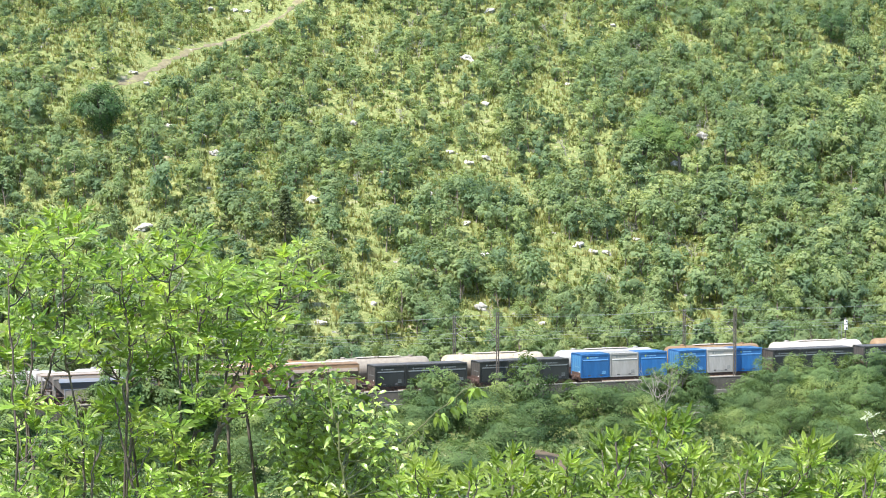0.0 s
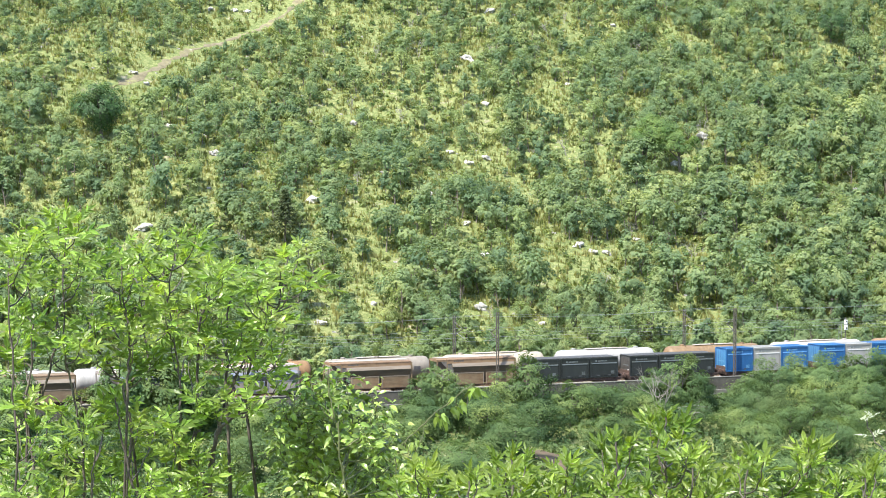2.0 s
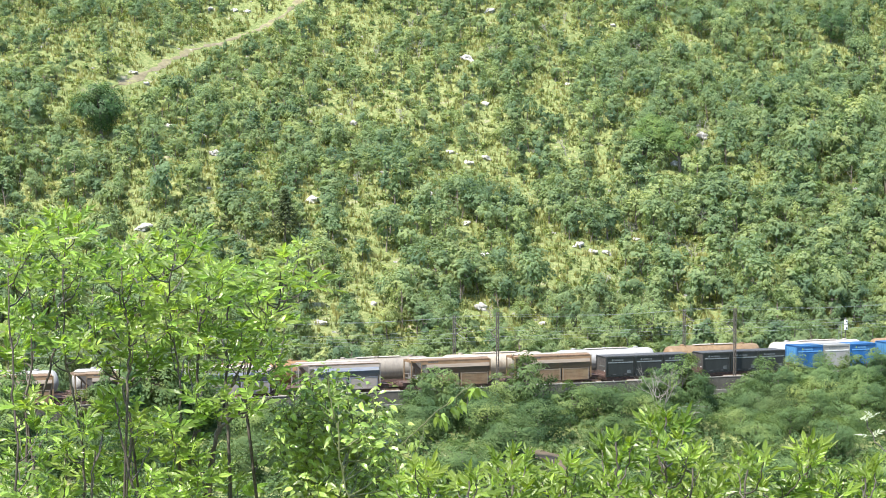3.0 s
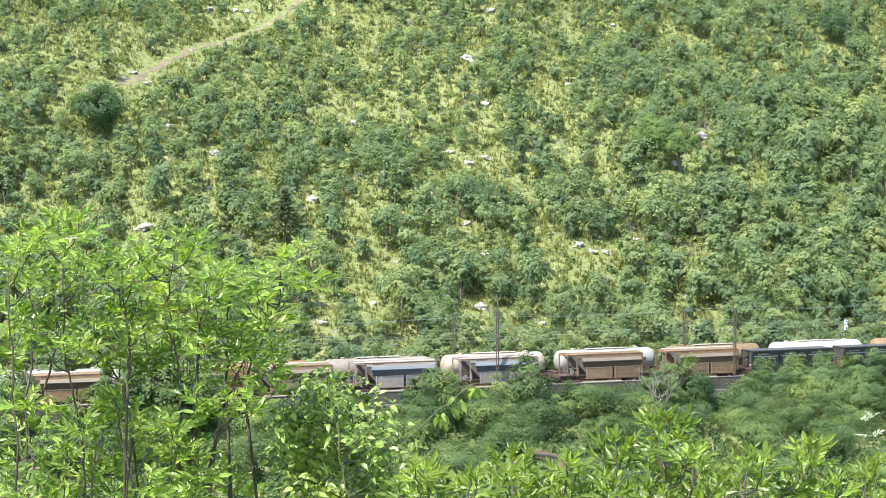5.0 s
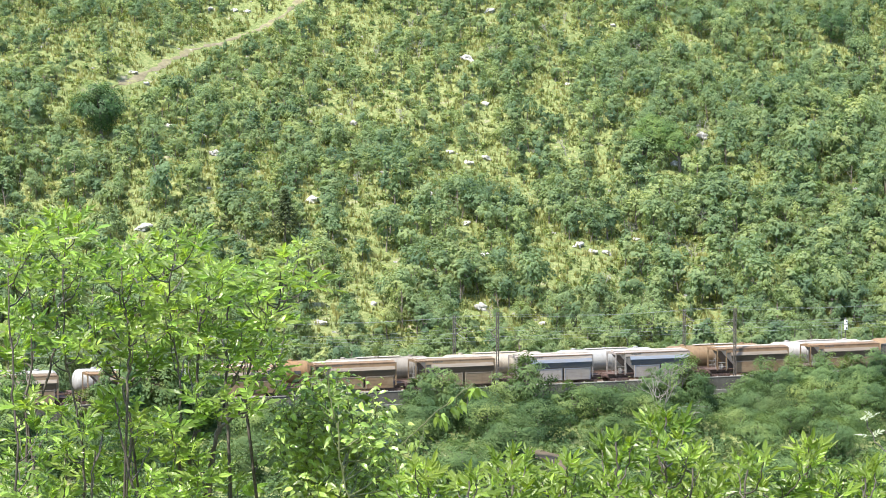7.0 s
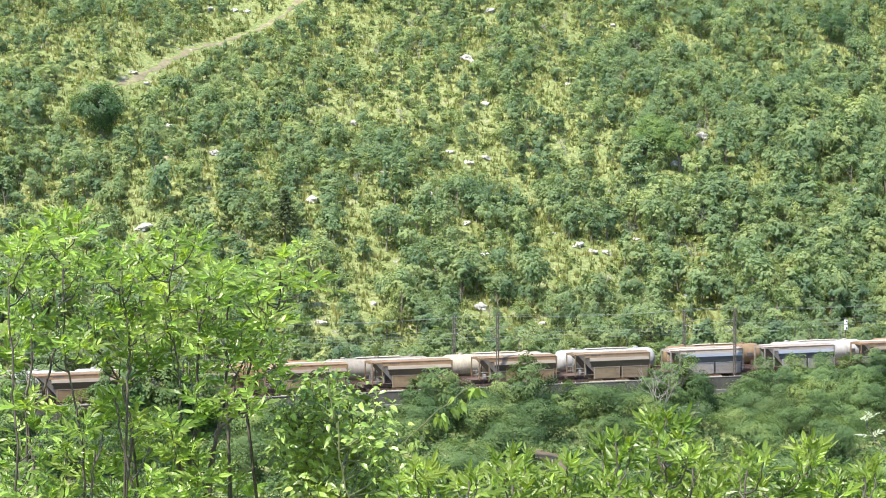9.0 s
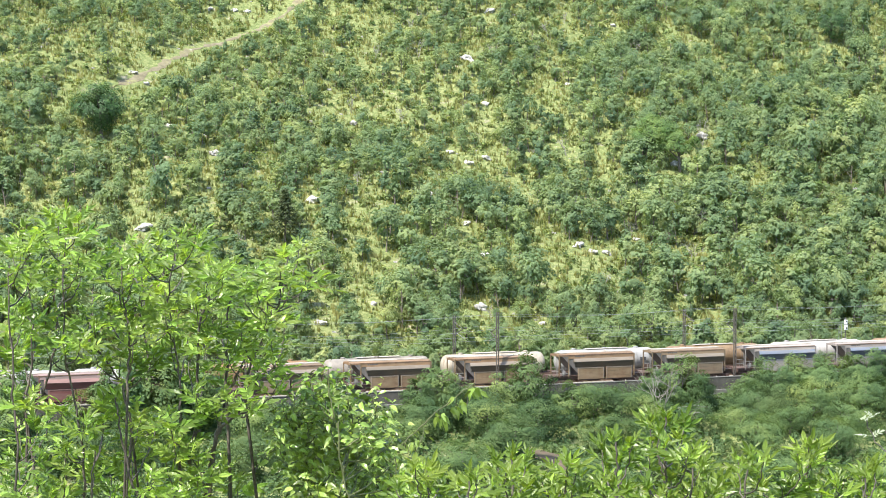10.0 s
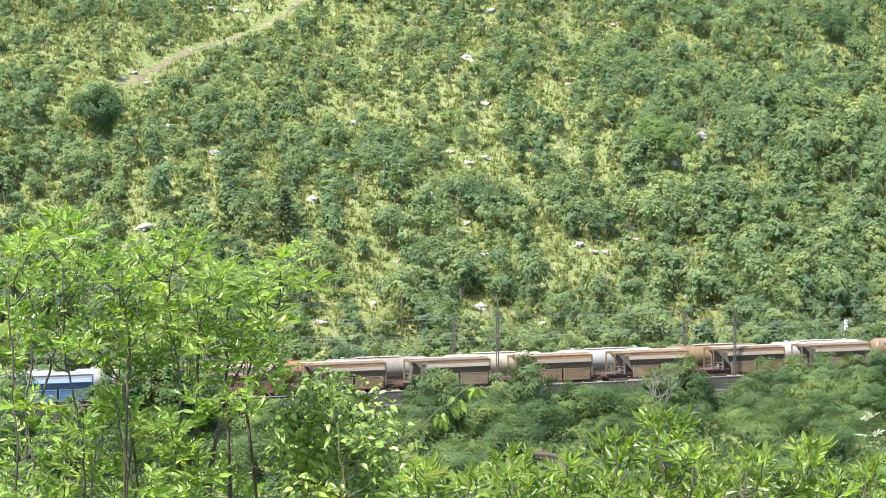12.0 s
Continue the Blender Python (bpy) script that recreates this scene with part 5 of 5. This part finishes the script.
# ---- foreground saplings on the near slope ----
def leaflet(bm, base, way, side, up, length, width, droop):
    """One pointed, toothed leaflet, folded along its midrib."""
    def at(t, w, lift=0.0):
        return bm.verts.new(base + way * (length * t) + side * (width * w) + up * (length * lift - droop * length * t * t))
    rib = [at(0, 0), at(0.36, 0, -0.06), at(0.7, 0, -0.05), at(1.04, 0, -0.02)]
    for s_ in (1, -1):
        edge = [at(t, s_ * w, 0.04) for t, w in ((0.13, 0.26), (0.27, 0.46), (0.36, 0.40), (0.5, 0.50), (0.6, 0.40), (0.74, 0.38), (0.83, 0.22))]
        for face in ((rib[0], rib[1], edge[2], edge[1], edge[0]), (rib[1], rib[2], edge[4], edge[3], edge[2]), (rib[2], rib[3], edge[6], edge[5], edge[4])):
            bm.faces.new(face if s_ > 0 else face[::-1])


def ash_leaf_mesh(seed, length, pairs, mat, blade=0.40, wide=1.0, fan=(38, 58)):
    rng = random.Random(seed)
    bm = bmesh.new()
    X, Y, Z = Vector((1, 0, 0)), Vector((0, 1, 0)), Vector((0, 0, 1))

    def rib(t):
        return Vector((length * t, 0, -0.25 * length * t * t))
    for i in range(6):
        a, b = rib(i / 6), rib((i + 1) / 6)
        w = 0.0022
        f = [bm.verts.new(c) for c in (a + Y * w, a - Y * w, b - Y * w, b + Y * w)]
        bm.faces.new(f)
    ll = length * blade
    for k in range(pairs):
        t = 0.28 + 0.68 * k / pairs
        for s in (-1, 1):
            ang = radians(rng.uniform(*fan)) * s
            way = (X * math.cos(ang) + Y * math.sin(ang) + Z * rng.uniform(-0.3, 0.15)).normalized()
            side = way.cross(Z).normalized()
            up = side.cross(way)
            leaflet(bm, rib(t), way, side, up, ll * rng.uniform(0.8, 1.08) * (0.75 + 0.3 * k / pairs), wide * ll * rng.uniform(0.33, 0.44), rng.uniform(-0.1, 0.5))
    leaflet(bm, rib(0.97), Vector((1, 0, -0.4)).normalized(), Y, Z, ll * 1.1, wide * ll * 0.44, 0.08)
    me = tag_mesh("leaf", mat)
    bm.to_mesh(me)
    bm.free()
    return me


def round_leaf_mesh(seed, length, mat):
    rng = random.Random(seed)
    bm = bmesh.new()
    Y = Vector((0, 1, 0))
    a, b = Vector((0, 0, 0)), Vector((length * 0.2, 0, 0))
    bm.faces.new([bm.verts.new(c) for c in (a + Y * 0.0015, a - Y * 0.0015, b - Y * 0.0015, b + Y * 0.0015)])
    leaflet(bm, b, Vector((1, 0, -0.15)).normalized(), Y, Vector((0, 0, 1)), length * 0.85, length * 0.57, rng.uniform(0.1, 1.0))
    me = tag_mesh("leaf", mat)
    bm.to_mesh(me)
    bm.free()
    return me


def leaf_pose(at, way, facing, size):
    """A pose that lays a leaf's x axis along way and turns its upper face to the light."""
    way = way.normalized()
    side = facing.cross(way)
    if side.length < 0.05:
        side = Vector((1, 0, 0)).cross(way)
    side.normalize()
    m = Matrix((way, side, way.cross(side))).transposed().to_4x4()
    return Matrix.Translation(at) @ m @ Matrix.Diagonal((size, size, size, 1))


def plant(name, label, root, depth, mains, shoots, leaf_meshes, bearing, spacing, upright, seed, stem_r=0.0062, paired=True, leaf_size=1.0, spread=0.6, share=0.8, scatter=0.011, dip=0.03, twig=M_TWIG):
    """A many-stemmed sapling: main stems and the shoots that fork off them, as (sideways, below the eye) at the plant's depth."""
    rng = random.Random(seed)
    thing = empty(name, Matrix.Translation(root), label, "sapling")
    inv = Matrix.Translation(-Vector(root))

    def place(x, dz, dep):
        return Vector((x * dep / depth, dep, EYE_Z + dz * dep / depth))

    forks, laid, rest = [], 0, []
    for line in mains:
        dep = depth + rng.uniform(-0.4, 0.4)
        knots = [Vector((line[0][0] * 0.6 + root[0] * 0.4, root[1], root[2]))] + [place(x, dz, dep) for x, dz in line]
        pts = []
        for a, b in zip(knots, knots[1:]):
            bend = Vector((rng.uniform(-1, 1), rng.uniform(-1, 1), 0)) * 0.045 * (b - a).length
            for k in range(6):
                pts.append(a.lerp(b, k / 6) + bend * math.sin(math.pi * k / 6) + Vector((rng.uniform(-1, 1), rng.uniform(-1, 1), 0)) * 0.004)
        pts.append(knots[-1])
        P = np.array([(inv @ p)[:] for p in pts])
        part_mesh("stem", quads_mesh("stem", *tube(P, np.linspace(stem_r, min(stem_r, 0.0026), len(P)), 6), twig, smooth=True), thing)
        forks += pts[4:]
    for n, (x, dz) in enumerate(shoots):
        tip = place(x, dz - dip, depth + rng.uniform(-spread, spread))
        foot = min(forks, key=lambda p: abs(p.x - tip.x) * 1.3 + abs((tip.z - p.z) - 0.13) + 0.3 * abs(p.y - tip.y))
        ctrl = foot.lerp(tip, 0.5) + Vector(((tip.x - foot.x) * 0.3, (tip.y - foot.y) * 0.3, -0.04))
        pts = []
        for k in range(13):
            t = k / 12
            pts.append(foot * (1 - t) ** 2 + ctrl * 2 * t * (1 - t) + tip * t * t + Vector((rng.uniform(-1, 1), rng.uniform(-1, 1), 0)) * 0.004 * (0 < k < 12))
        P = np.array([(inv @ p)[:] for p in pts])
        part_mesh("stem", quads_mesh("stem", *tube(P, np.linspace(min(0.0034, stem_r), 0.0014, 13), 5), twig, smooth=True), thing)
        k, node_i, done, want = 12, 0, 0.0, 0.0
        while want < bearing and k > 0:
            seg = (pts[k - 1] - pts[k]).length
            if done + seg < want:
                done += seg
                k -= 1
                continue
            p = pts[k].lerp(pts[k - 1], (want - done) / seg)
            axis = (pts[k] - pts[k - 1]).normalized()
            p = p + Vector((rng.gauss(0, scatter), rng.gauss(0, scatter), rng.gauss(0, scatter * 0.7)))
            turn = node_i * (1.57 if paired else 2.4) + rng.uniform(-0.4, 0.4)
            for half in ((0, math.pi) if paired else (0,)):
                a = turn + half
                rel = want / bearing
                lift = upright * (1.25 - 1.1 * rel) + rng.uniform(-0.35, 0.25)
                way = Vector((math.cos(a), math.sin(a) * 0.9, 0)) + Vector((0, 0, 1)) * lift + axis * 0.25
                size = leaf_size * rng.uniform(0.75, 1.15) * (0.6 + 0.5 * min(1.0, rel * 3 + 0.1))
                mesh = rng.choice(leaf_meshes)
                m = leaf_pose(inv @ p, way, Vector((-0.2 + rng.gauss(0, 0.35), -0.6 + rng.gauss(0, 0.35), 0.85 + rng.gauss(0, 0.25))), size)
                if laid < 300 and rng.random() < share:
                    part_mesh("leaf", mesh, thing, m)
                    laid += 1
                else:
                    rest.append((mesh, m))
            node_i += 1
            want += spacing * rng.uniform(0.75, 1.25)
    if rest:
        cache, vs, tris, o = {}, [], [], 0
        for mesh, m in rest:
            if mesh not in cache:
                co = np.empty(len(mesh.vertices) * 3, np.float32)
                mesh.vertices.foreach_get("co", co)
                mesh.calc_loop_triangles()
                ix = np.empty(len(mesh.loop_triangles) * 3, np.int32)
                mesh.loop_triangles.foreach_get("vertices", ix)
                cache[mesh] = co.reshape(-1, 3), ix.reshape(-1, 3)
            co, ix = cache[mesh]
            M = np.array(m)
            vs.append(co @ M[:3, :3].T + M[:3, 3])
            tris.append(ix + o)
            o += len(co)
        tagged(part_mesh("foliage", quads_mesh("foliage", np.concatenate(vs), np.concatenate(tris), leaf_meshes[0].materials[0]), thing), kind="stuff")
    return thing


ASH = [ash_leaf_mesh(i, 0.078, 3 - i % 2, M_ASH, 0.70, 0.92) for i in range(8)]
ASH_FRESH = [ash_leaf_mesh(i + 40, 0.062, 2, M_ASHTIP, 0.86, 0.88, (22, 46)) for i in range(8)]
ASH_PALE = [ash_leaf_mesh(i + 60, 0.13, 3, M_PALELEAF, 0.5) for i in range(3)]
BROAD = [round_leaf_mesh(i + 20, 0.044, M_ROUND) for i in range(8)]

STEMS_A = [[(-1.634, -1.404), (-1.643, -1.018), (-1.649, -0.761), (-1.647, -0.525)],
           [(-1.585, -1.404), (-1.591, -1.061), (-1.563, -0.890), (-1.557, -0.718), (-1.585, -0.504)],
           [(-1.585, -1.147), (-1.499, -0.933), (-1.467, -0.804), (-1.477, -0.632), (-1.460, -0.375)],
           [(-1.441, -1.404), (-1.441, -1.233), (-1.450, -1.168)],
           [(-1.370, -1.404), (-1.385, -1.147), (-1.428, -0.933), (-1.441, -0.718), (-1.432, -0.418)]]
STEMS_B = [[(-1.167, -1.409), (-1.199, -1.297), (-1.237, -1.104), (-1.246, -1.029)],
           [(-1.188, -1.147), (-1.227, -0.975), (-1.284, -0.890), (-1.349, -0.815)],
           [(-1.205, -0.997), (-1.192, -0.804), (-1.214, -0.675), (-1.227, -0.482)],
           [(-0.999, -1.409), (-1.006, -1.168), (-0.999, -1.018), (-1.021, -0.847), (-1.049, -0.675), (-1.012, -0.418)],
           [(-1.205, -0.997), (-1.119, -0.890), (-1.156, -0.718), (-1.145, -0.547)], [(-1.338, -1.404), (-1.327, -1.233)]]
STEMS_C = [
           [(-0.905, -1.409), (-0.875, -1.233), (-0.849, -1.143), (-0.785, -1.093), (-0.755, -0.997), (-0.725, -0.890), (-0.682, -0.804), (-0.648, -0.718), (-0.609, -0.632), (-0.588, -0.493)],
           [(-0.963, -1.233), (-0.935, -1.061), (-0.931, -0.890), (-0.920, -0.718), (-0.883, -0.622), (-0.841, -0.572)],
           [(-0.866, -1.168), (-0.838, -1.061), (-0.821, -0.911), (-0.819, -0.804), (-0.806, -0.632), (-0.800, -0.521)],
           [(-0.823, -1.018), (-0.759, -0.890), (-0.706, -0.804)], [(-0.755, -0.997), (-0.706, -0.954), (-0.641, -0.911)]]
BUSH_STEMS = [[(-0.362, -1.409), (-0.395, -1.233), (-0.427, -1.061), (-0.437, -0.943)], [(-0.480, -1.409), (-0.534, -1.233), (-0.577, -1.115)],
              [(-0.202, -1.409), (-0.202, -1.233), (-0.249, -1.104), (-0.266, -1.029)], [(-0.395, -1.409), (-0.347, -1.211), (-0.352, -1.061)]]
TWIG_STEMS = [[(-0.169, -1.409), (-0.180, -1.233), (-0.094, -1.151), (-0.030, -1.087), (0.045, -1.029), (0.120, -0.975)]]
SHOOT_STEMS = [[(0.660, -1.126), (0.657, -0.959), (0.660, -0.859)], [(0.515, -1.126), (0.519, -1.009), (0.514, -0.934)],
               [(0.736, -1.126), (0.741, -1.009)], [(0.894, -1.126), (0.907, -1.009)], [(1.072, -1.126), (1.086, -0.976)],
               [(1.253, -1.126), (1.253, -1.042)]]
LOW_STEMS = [[(0.202, -1.126), (0.202, -0.984)], [(0.360, -1.126), (0.364, -1.026)], [(-0.040, -1.126), (-0.045, -1.034)],
             [(0.077, -1.126), (0.077, -1.051)]]
TIPS_A = [(-1.428, -0.294), (-1.477, -0.315), (-1.381, -0.321), (-1.520, -0.354), (-1.600, -0.358), (-1.649, -0.407), (-1.563, -0.407),
          (-1.467, -0.386), (-1.402, -0.386), (-1.606, -0.461), (-1.531, -0.450), (-1.445, -0.461), (-1.381, -0.461), (-1.649, -0.514),
          (-1.563, -0.514), (-1.488, -0.525), (-1.424, -0.525), (-1.370, -0.514), (-1.617, -0.589), (-1.531, -0.643), (-1.595, -0.654),
          (-1.649, -0.665), (-1.467, -0.686), (-1.402, -0.718), (-1.553, -0.718), (-1.638, -0.740), (-1.445, -0.782), (-1.595, -0.804),
          (-1.381, -0.782), (-1.520, -0.782), (-1.660, -0.847)]
TIPS_A_LOW = [(-1.649, -0.997), (-1.617, -1.115), (-1.542, -1.115), (-1.499, -1.072), (-1.456, -1.018), (-1.445, -1.179), (-1.553, -1.211),
              (-1.628, -1.233), (-1.381, -1.233), (-1.649, -1.319), (-1.553, -1.329), (-1.445, -1.297), (-1.360, -1.319), (-1.510, -1.383),
              (-1.617, -1.383), (-1.370, -1.093), (-1.585, -0.997)]
TIPS_B = [(-1.274, -0.439), (-1.220, -0.429), (-1.156, -0.444), (-1.306, -0.472), (-1.242, -0.504), (-1.327, -0.525), (-1.177, -0.514),
          (-1.059, -0.504), (-1.102, -0.525), (-1.006, -0.379), (-0.941, -0.386), (-1.081, -0.396), (-1.038, -0.450), (-0.974, -0.461),
          (-1.134, -0.547), (-1.231, -0.568), (-1.059, -0.589), (-1.156, -0.611), (-1.274, -0.654), (-1.360, -0.675), (-1.327, -0.718),
          (-1.209, -0.697), (-1.059, -0.665), (-0.995, -0.654), (-1.124, -0.675), (-1.177, -0.761), (-1.124, -0.750), (-1.231, -0.804),
          (-1.038, -0.782), (-1.338, -0.804), (-0.974, -0.750), (-1.188, -0.843), (-1.102, -0.836)]
TIPS_B_LOW = [(-1.242, -1.008), (-1.284, -1.044), (-1.199, -1.018), (-1.156, -1.072), (-1.091, -1.083), (-1.038, -1.093), (-1.295, -1.093),
              (-1.188, -1.136), (-1.124, -1.168), (-1.027, -1.158), (-1.327, -1.211), (-1.274, -1.254), (-1.317, -1.297), (-1.199, -1.233),
              (-1.059, -1.233), (-0.995, -1.233), (-1.102, -1.297), (-1.016, -1.340), (-1.167, -1.340), (-1.274, -1.361), (-1.081, -1.383)]
TIPS_C = [(-0.909, -0.482), (-0.856, -0.487), (-0.802, -0.493), (-0.770, -0.525), (-0.834, -0.536), (-0.898, -0.536), (-0.727, -0.536),
          (-0.684, -0.547), (-0.706, -0.589), (-0.598, -0.461), (-0.549, -0.439), (-0.620, -0.514), (-0.577, -0.557), (-0.513, -0.536),
          (-0.480, -0.547), (-0.652, -0.665), (-0.598, -0.675), (-0.673, -0.697), (-0.823, -0.611), (-0.759, -0.611), (-0.888, -0.611),
          (-0.941, -0.632), (-0.845, -0.675), (-0.738, -0.675), (-0.770, -0.729), (-0.866, -0.740), (-0.931, -0.718), (-0.802, -0.782),
          (-0.716, -0.772), (-0.909, -0.804), (-0.823, -0.825), (-0.652, -0.782), (-0.974, -0.836)]
TIPS_C_LOW = [(-0.759, -0.815), (-0.706, -0.890), (-0.630, -0.868), (-0.630, -0.943), (-0.823, -0.911), (-0.909, -0.890), (-0.941, -0.986),
              (-0.823, -1.008), (-0.866, -1.051), (-0.738, -1.018), (-0.941, -1.104), (-0.963, -1.190), (-0.941, -1.297), (-0.963, -1.361),
              (-0.823, -1.276), (-0.781, -1.308), (-0.931, -1.233)]
BUSH_TIPS = [(-0.437, -0.911), (-0.405, -0.943), (-0.480, -0.975), (-0.395, -0.997), (-0.523, -0.997), (-0.609, -1.072), (-0.566, -1.093),
             (-0.652, -1.126), (-0.513, -1.115), (-0.416, -1.093), (-0.480, -1.168), (-0.309, -1.029), (-0.255, -1.018), (-0.287, -1.104),
             (-0.223, -1.104), (-0.352, -1.115), (-0.373, -1.211), (-0.480, -1.233), (-0.566, -1.211), (-0.630, -1.211), (-0.523, -1.319),
             (-0.416, -1.297), (-0.330, -1.276), (-0.266, -1.211), (-0.180, -1.158), (-0.202, -1.233), (-0.287, -1.340), (-0.395, -1.361),
             (-0.480, -1.361), (-0.202, -1.340), (-0.148, -1.297), (-0.545, -1.404), (-0.352, -1.404), (-0.223, -1.404), (-0.448, -1.051),
             (-0.330, -1.190),
             (-0.513, -0.950), (-0.369, -0.958), (-0.566, -1.023), (-0.455, -1.018), (-0.305, -0.997), (-0.403, -0.911), (-0.480, -0.922)]
TWIG_TIPS = [(0.116, -0.980), (0.051, -1.044), (-0.009, -1.093), (-0.073, -1.136), (-0.127, -1.179)]
SHOOT_TIPS = [(0.660, -0.822), (0.614, -0.835), (0.719, -0.839), (0.635, -0.875), (0.694, -0.884), (0.660, -0.909), (0.610, -0.942), (0.510, -0.900),
              (0.469, -0.917), (0.560, -0.900), (0.527, -0.942), (0.485, -0.959), (0.769, -0.925), (0.727, -0.942), (0.711, -0.984), (0.761, -0.984),
              (0.577, -0.942), (0.911, -0.942), (0.877, -0.959), (0.952, -0.959), (0.927, -0.992), (1.086, -0.914), (1.052, -0.934), (1.136, -0.934),
              (1.094, -0.959), (1.069, -0.984), (1.244, -0.989), (1.286, -0.976), (1.203, -1.001), (1.303, -1.009), (1.261, -1.026), (1.161, -1.022)]
EDGE_TIPS = [(0.460, -1.042), (0.494, -1.026), (0.552, -1.042), (0.602, -1.034), (0.677, -1.009), (0.719, -1.042), (0.794, -1.026), (0.836, -1.014),
             (0.802, -1.059), (0.877, -1.034), (0.944, -1.042), (1.002, -1.029), (1.044, -1.042), (1.127, -1.039), (1.194, -1.059), (1.244, -1.067),
             (1.294, -1.067), (1.094, -1.067), (0.977, -1.076), (0.761, -1.076), (0.644, -1.067), (0.560, -1.084), (0.477, -1.084)]
LOW_TIPS = [(0.202, -0.934), (0.160, -0.951), (0.244, -0.951), (0.185, -0.992), (0.227, -0.992), (-0.048, -0.984), (-0.082, -0.976),
            (-0.007, -1.001), (-0.040, -1.026), (0.068, -1.009), (0.043, -1.026), (0.102, -1.001), (0.135, -1.026), (0.244, -1.034), (0.310, -1.042),
            (0.369, -0.972), (0.335, -0.984), (0.394, -0.992), (0.360, -1.026), (0.294, -1.017), (0.335, -1.067), (0.427, -1.051), (-0.140, -1.042),
            (-0.107, -1.059), (-0.007, -1.059), (0.077, -1.059), (0.160, -1.059), (0.244, -1.076), (0.110, -1.084), (0.027, -1.084), (-0.073, -1.084)]


def foot_at(x, y):
    return (x, y, land_at(x, y) - 0.02)


def shifted(points, seed, by, keep=1.0):
    """The same growth again, moved a little, as a neighbour would have it."""
    rng = random.Random(seed)
    return [(x + rng.uniform(-by, by), dz + rng.uniform(-by, by * 0.4)) for x, dz in points if rng.random() < keep]


def ash(label, x, y, depth, stems, tips, seed, leaves=ASH, bearing=0.1, spacing=0.031, upright=0.8, **more):
    plant("ash_sapling", label, foot_at(x, y), depth, stems, tips, leaves, bearing, spacing, upright, seed, **{"leaf_size": 0.80, **more})


ash("fresh green ash sapling with pinnate leaves on thin stems", -1.45, 9.0, 9.0, STEMS_A, TIPS_A + TIPS_A_LOW, 31)
ash("fresh green ash sapling with forked dark stems", -1.15, 9.0, 9.0, STEMS_B, TIPS_B + TIPS_B_LOW, 32)
ash("tall fresh green ash sapling with a crooked pale-barked stem", -0.92, 9.0, 9.0, STEMS_C, TIPS_C + TIPS_C_LOW, 35, stem_r=0.0085)
plant("cornel_bush", "green bush with rounded drooping leaves on arching twigs", foot_at(-0.4, 9.0), 9.0, BUSH_STEMS, BUSH_TIPS, BROAD, 0.15, 0.0056, 0.05, 33, 0.004, False,
      leaf_size=0.8, share=0.4, scatter=0.04, dip=0.01, twig=M_GREENTWIG, spread=0.4)
plant("cornel_bush", "dense green bush with rounded leaves and yellowish twigs", foot_at(-0.35, 9.3), 9.0, BUSH_STEMS[:2], shifted(BUSH_TIPS, 7, 0.05), BROAD, 0.16, 0.0056, 0.05, 43, 0.0035, False,
      leaf_size=0.8, share=0.4, scatter=0.045, dip=0.03, twig=M_GREENTWIG, spread=0.4)
plant("cornel_bush", "long arching bush shoot with hanging rounded leaves", foot_at(-0.17, 9.0), 9.0, TWIG_STEMS, TWIG_TIPS, BROAD, 0.15, 0.012, -0.6, 45, 0.0022, False,
      leaf_size=0.8, scatter=0.012, dip=0.01, twig=M_GREENTWIG, spread=0.1)
TIP = dict(leaves=ASH_FRESH, bearing=0.062, spacing=0.022, upright=1.3, stem_r=0.0034, leaf_size=0.68, scatter=0.007, spread=0.35, dip=0.035)
ash("sunlit yellow-green ash shoot tips", 0.85, 7.0, 7.0, SHOOT_STEMS, SHOOT_TIPS, 34, **TIP)
plant("pale_shoot", "leaf cluster coloured almost white to stand for sun glare", foot_at(1.29, 7.0), 7.0, [[(1.36, -1.0), (1.31, -0.9)]], [(1.255, -0.862)], ASH_PALE, 0.05, 0.02, 0.5, 51, 0.002, leaf_size=0.23, spread=0.1, dip=0.0)
ash("crowded yellow-green ash shoots", 0.8, 7.3, 7.0, SHOOT_STEMS[::2], EDGE_TIPS, 37, **TIP)
ash("short yellow-green ash shoots", 0.2, 7.0, 7.0, LOW_STEMS, LOW_TIPS, 36, **TIP)


# ---- what moves: the train rolls to the right, gathering a little speed ----
def run(t):
    return 9.68 * t + 0.028 * t * t


def rolling(x, t):
    """A wheelset's pose on its wagon: it turns clockwise as the train runs."""
    return Matrix.Translation((x, 0, 0.46)) @ Matrix.Rotation(run(t) / 0.46, 4, "Y")


def motions():
    times = [0.5 * k for k in range(25)]
    ticks = [k / 15 for k in range(181)]
    for ob, u, z in TRAIN:
        walk(ob, [(t, on_track(u + run(t), 0, z)) for t in times])
        for child in ob.children:
            if child.name.startswith("wheelset"):
                x = child.matrix_basis.translation.x
                walk(child, [(t, rolling(x, t)) for t in ticks])


motions()
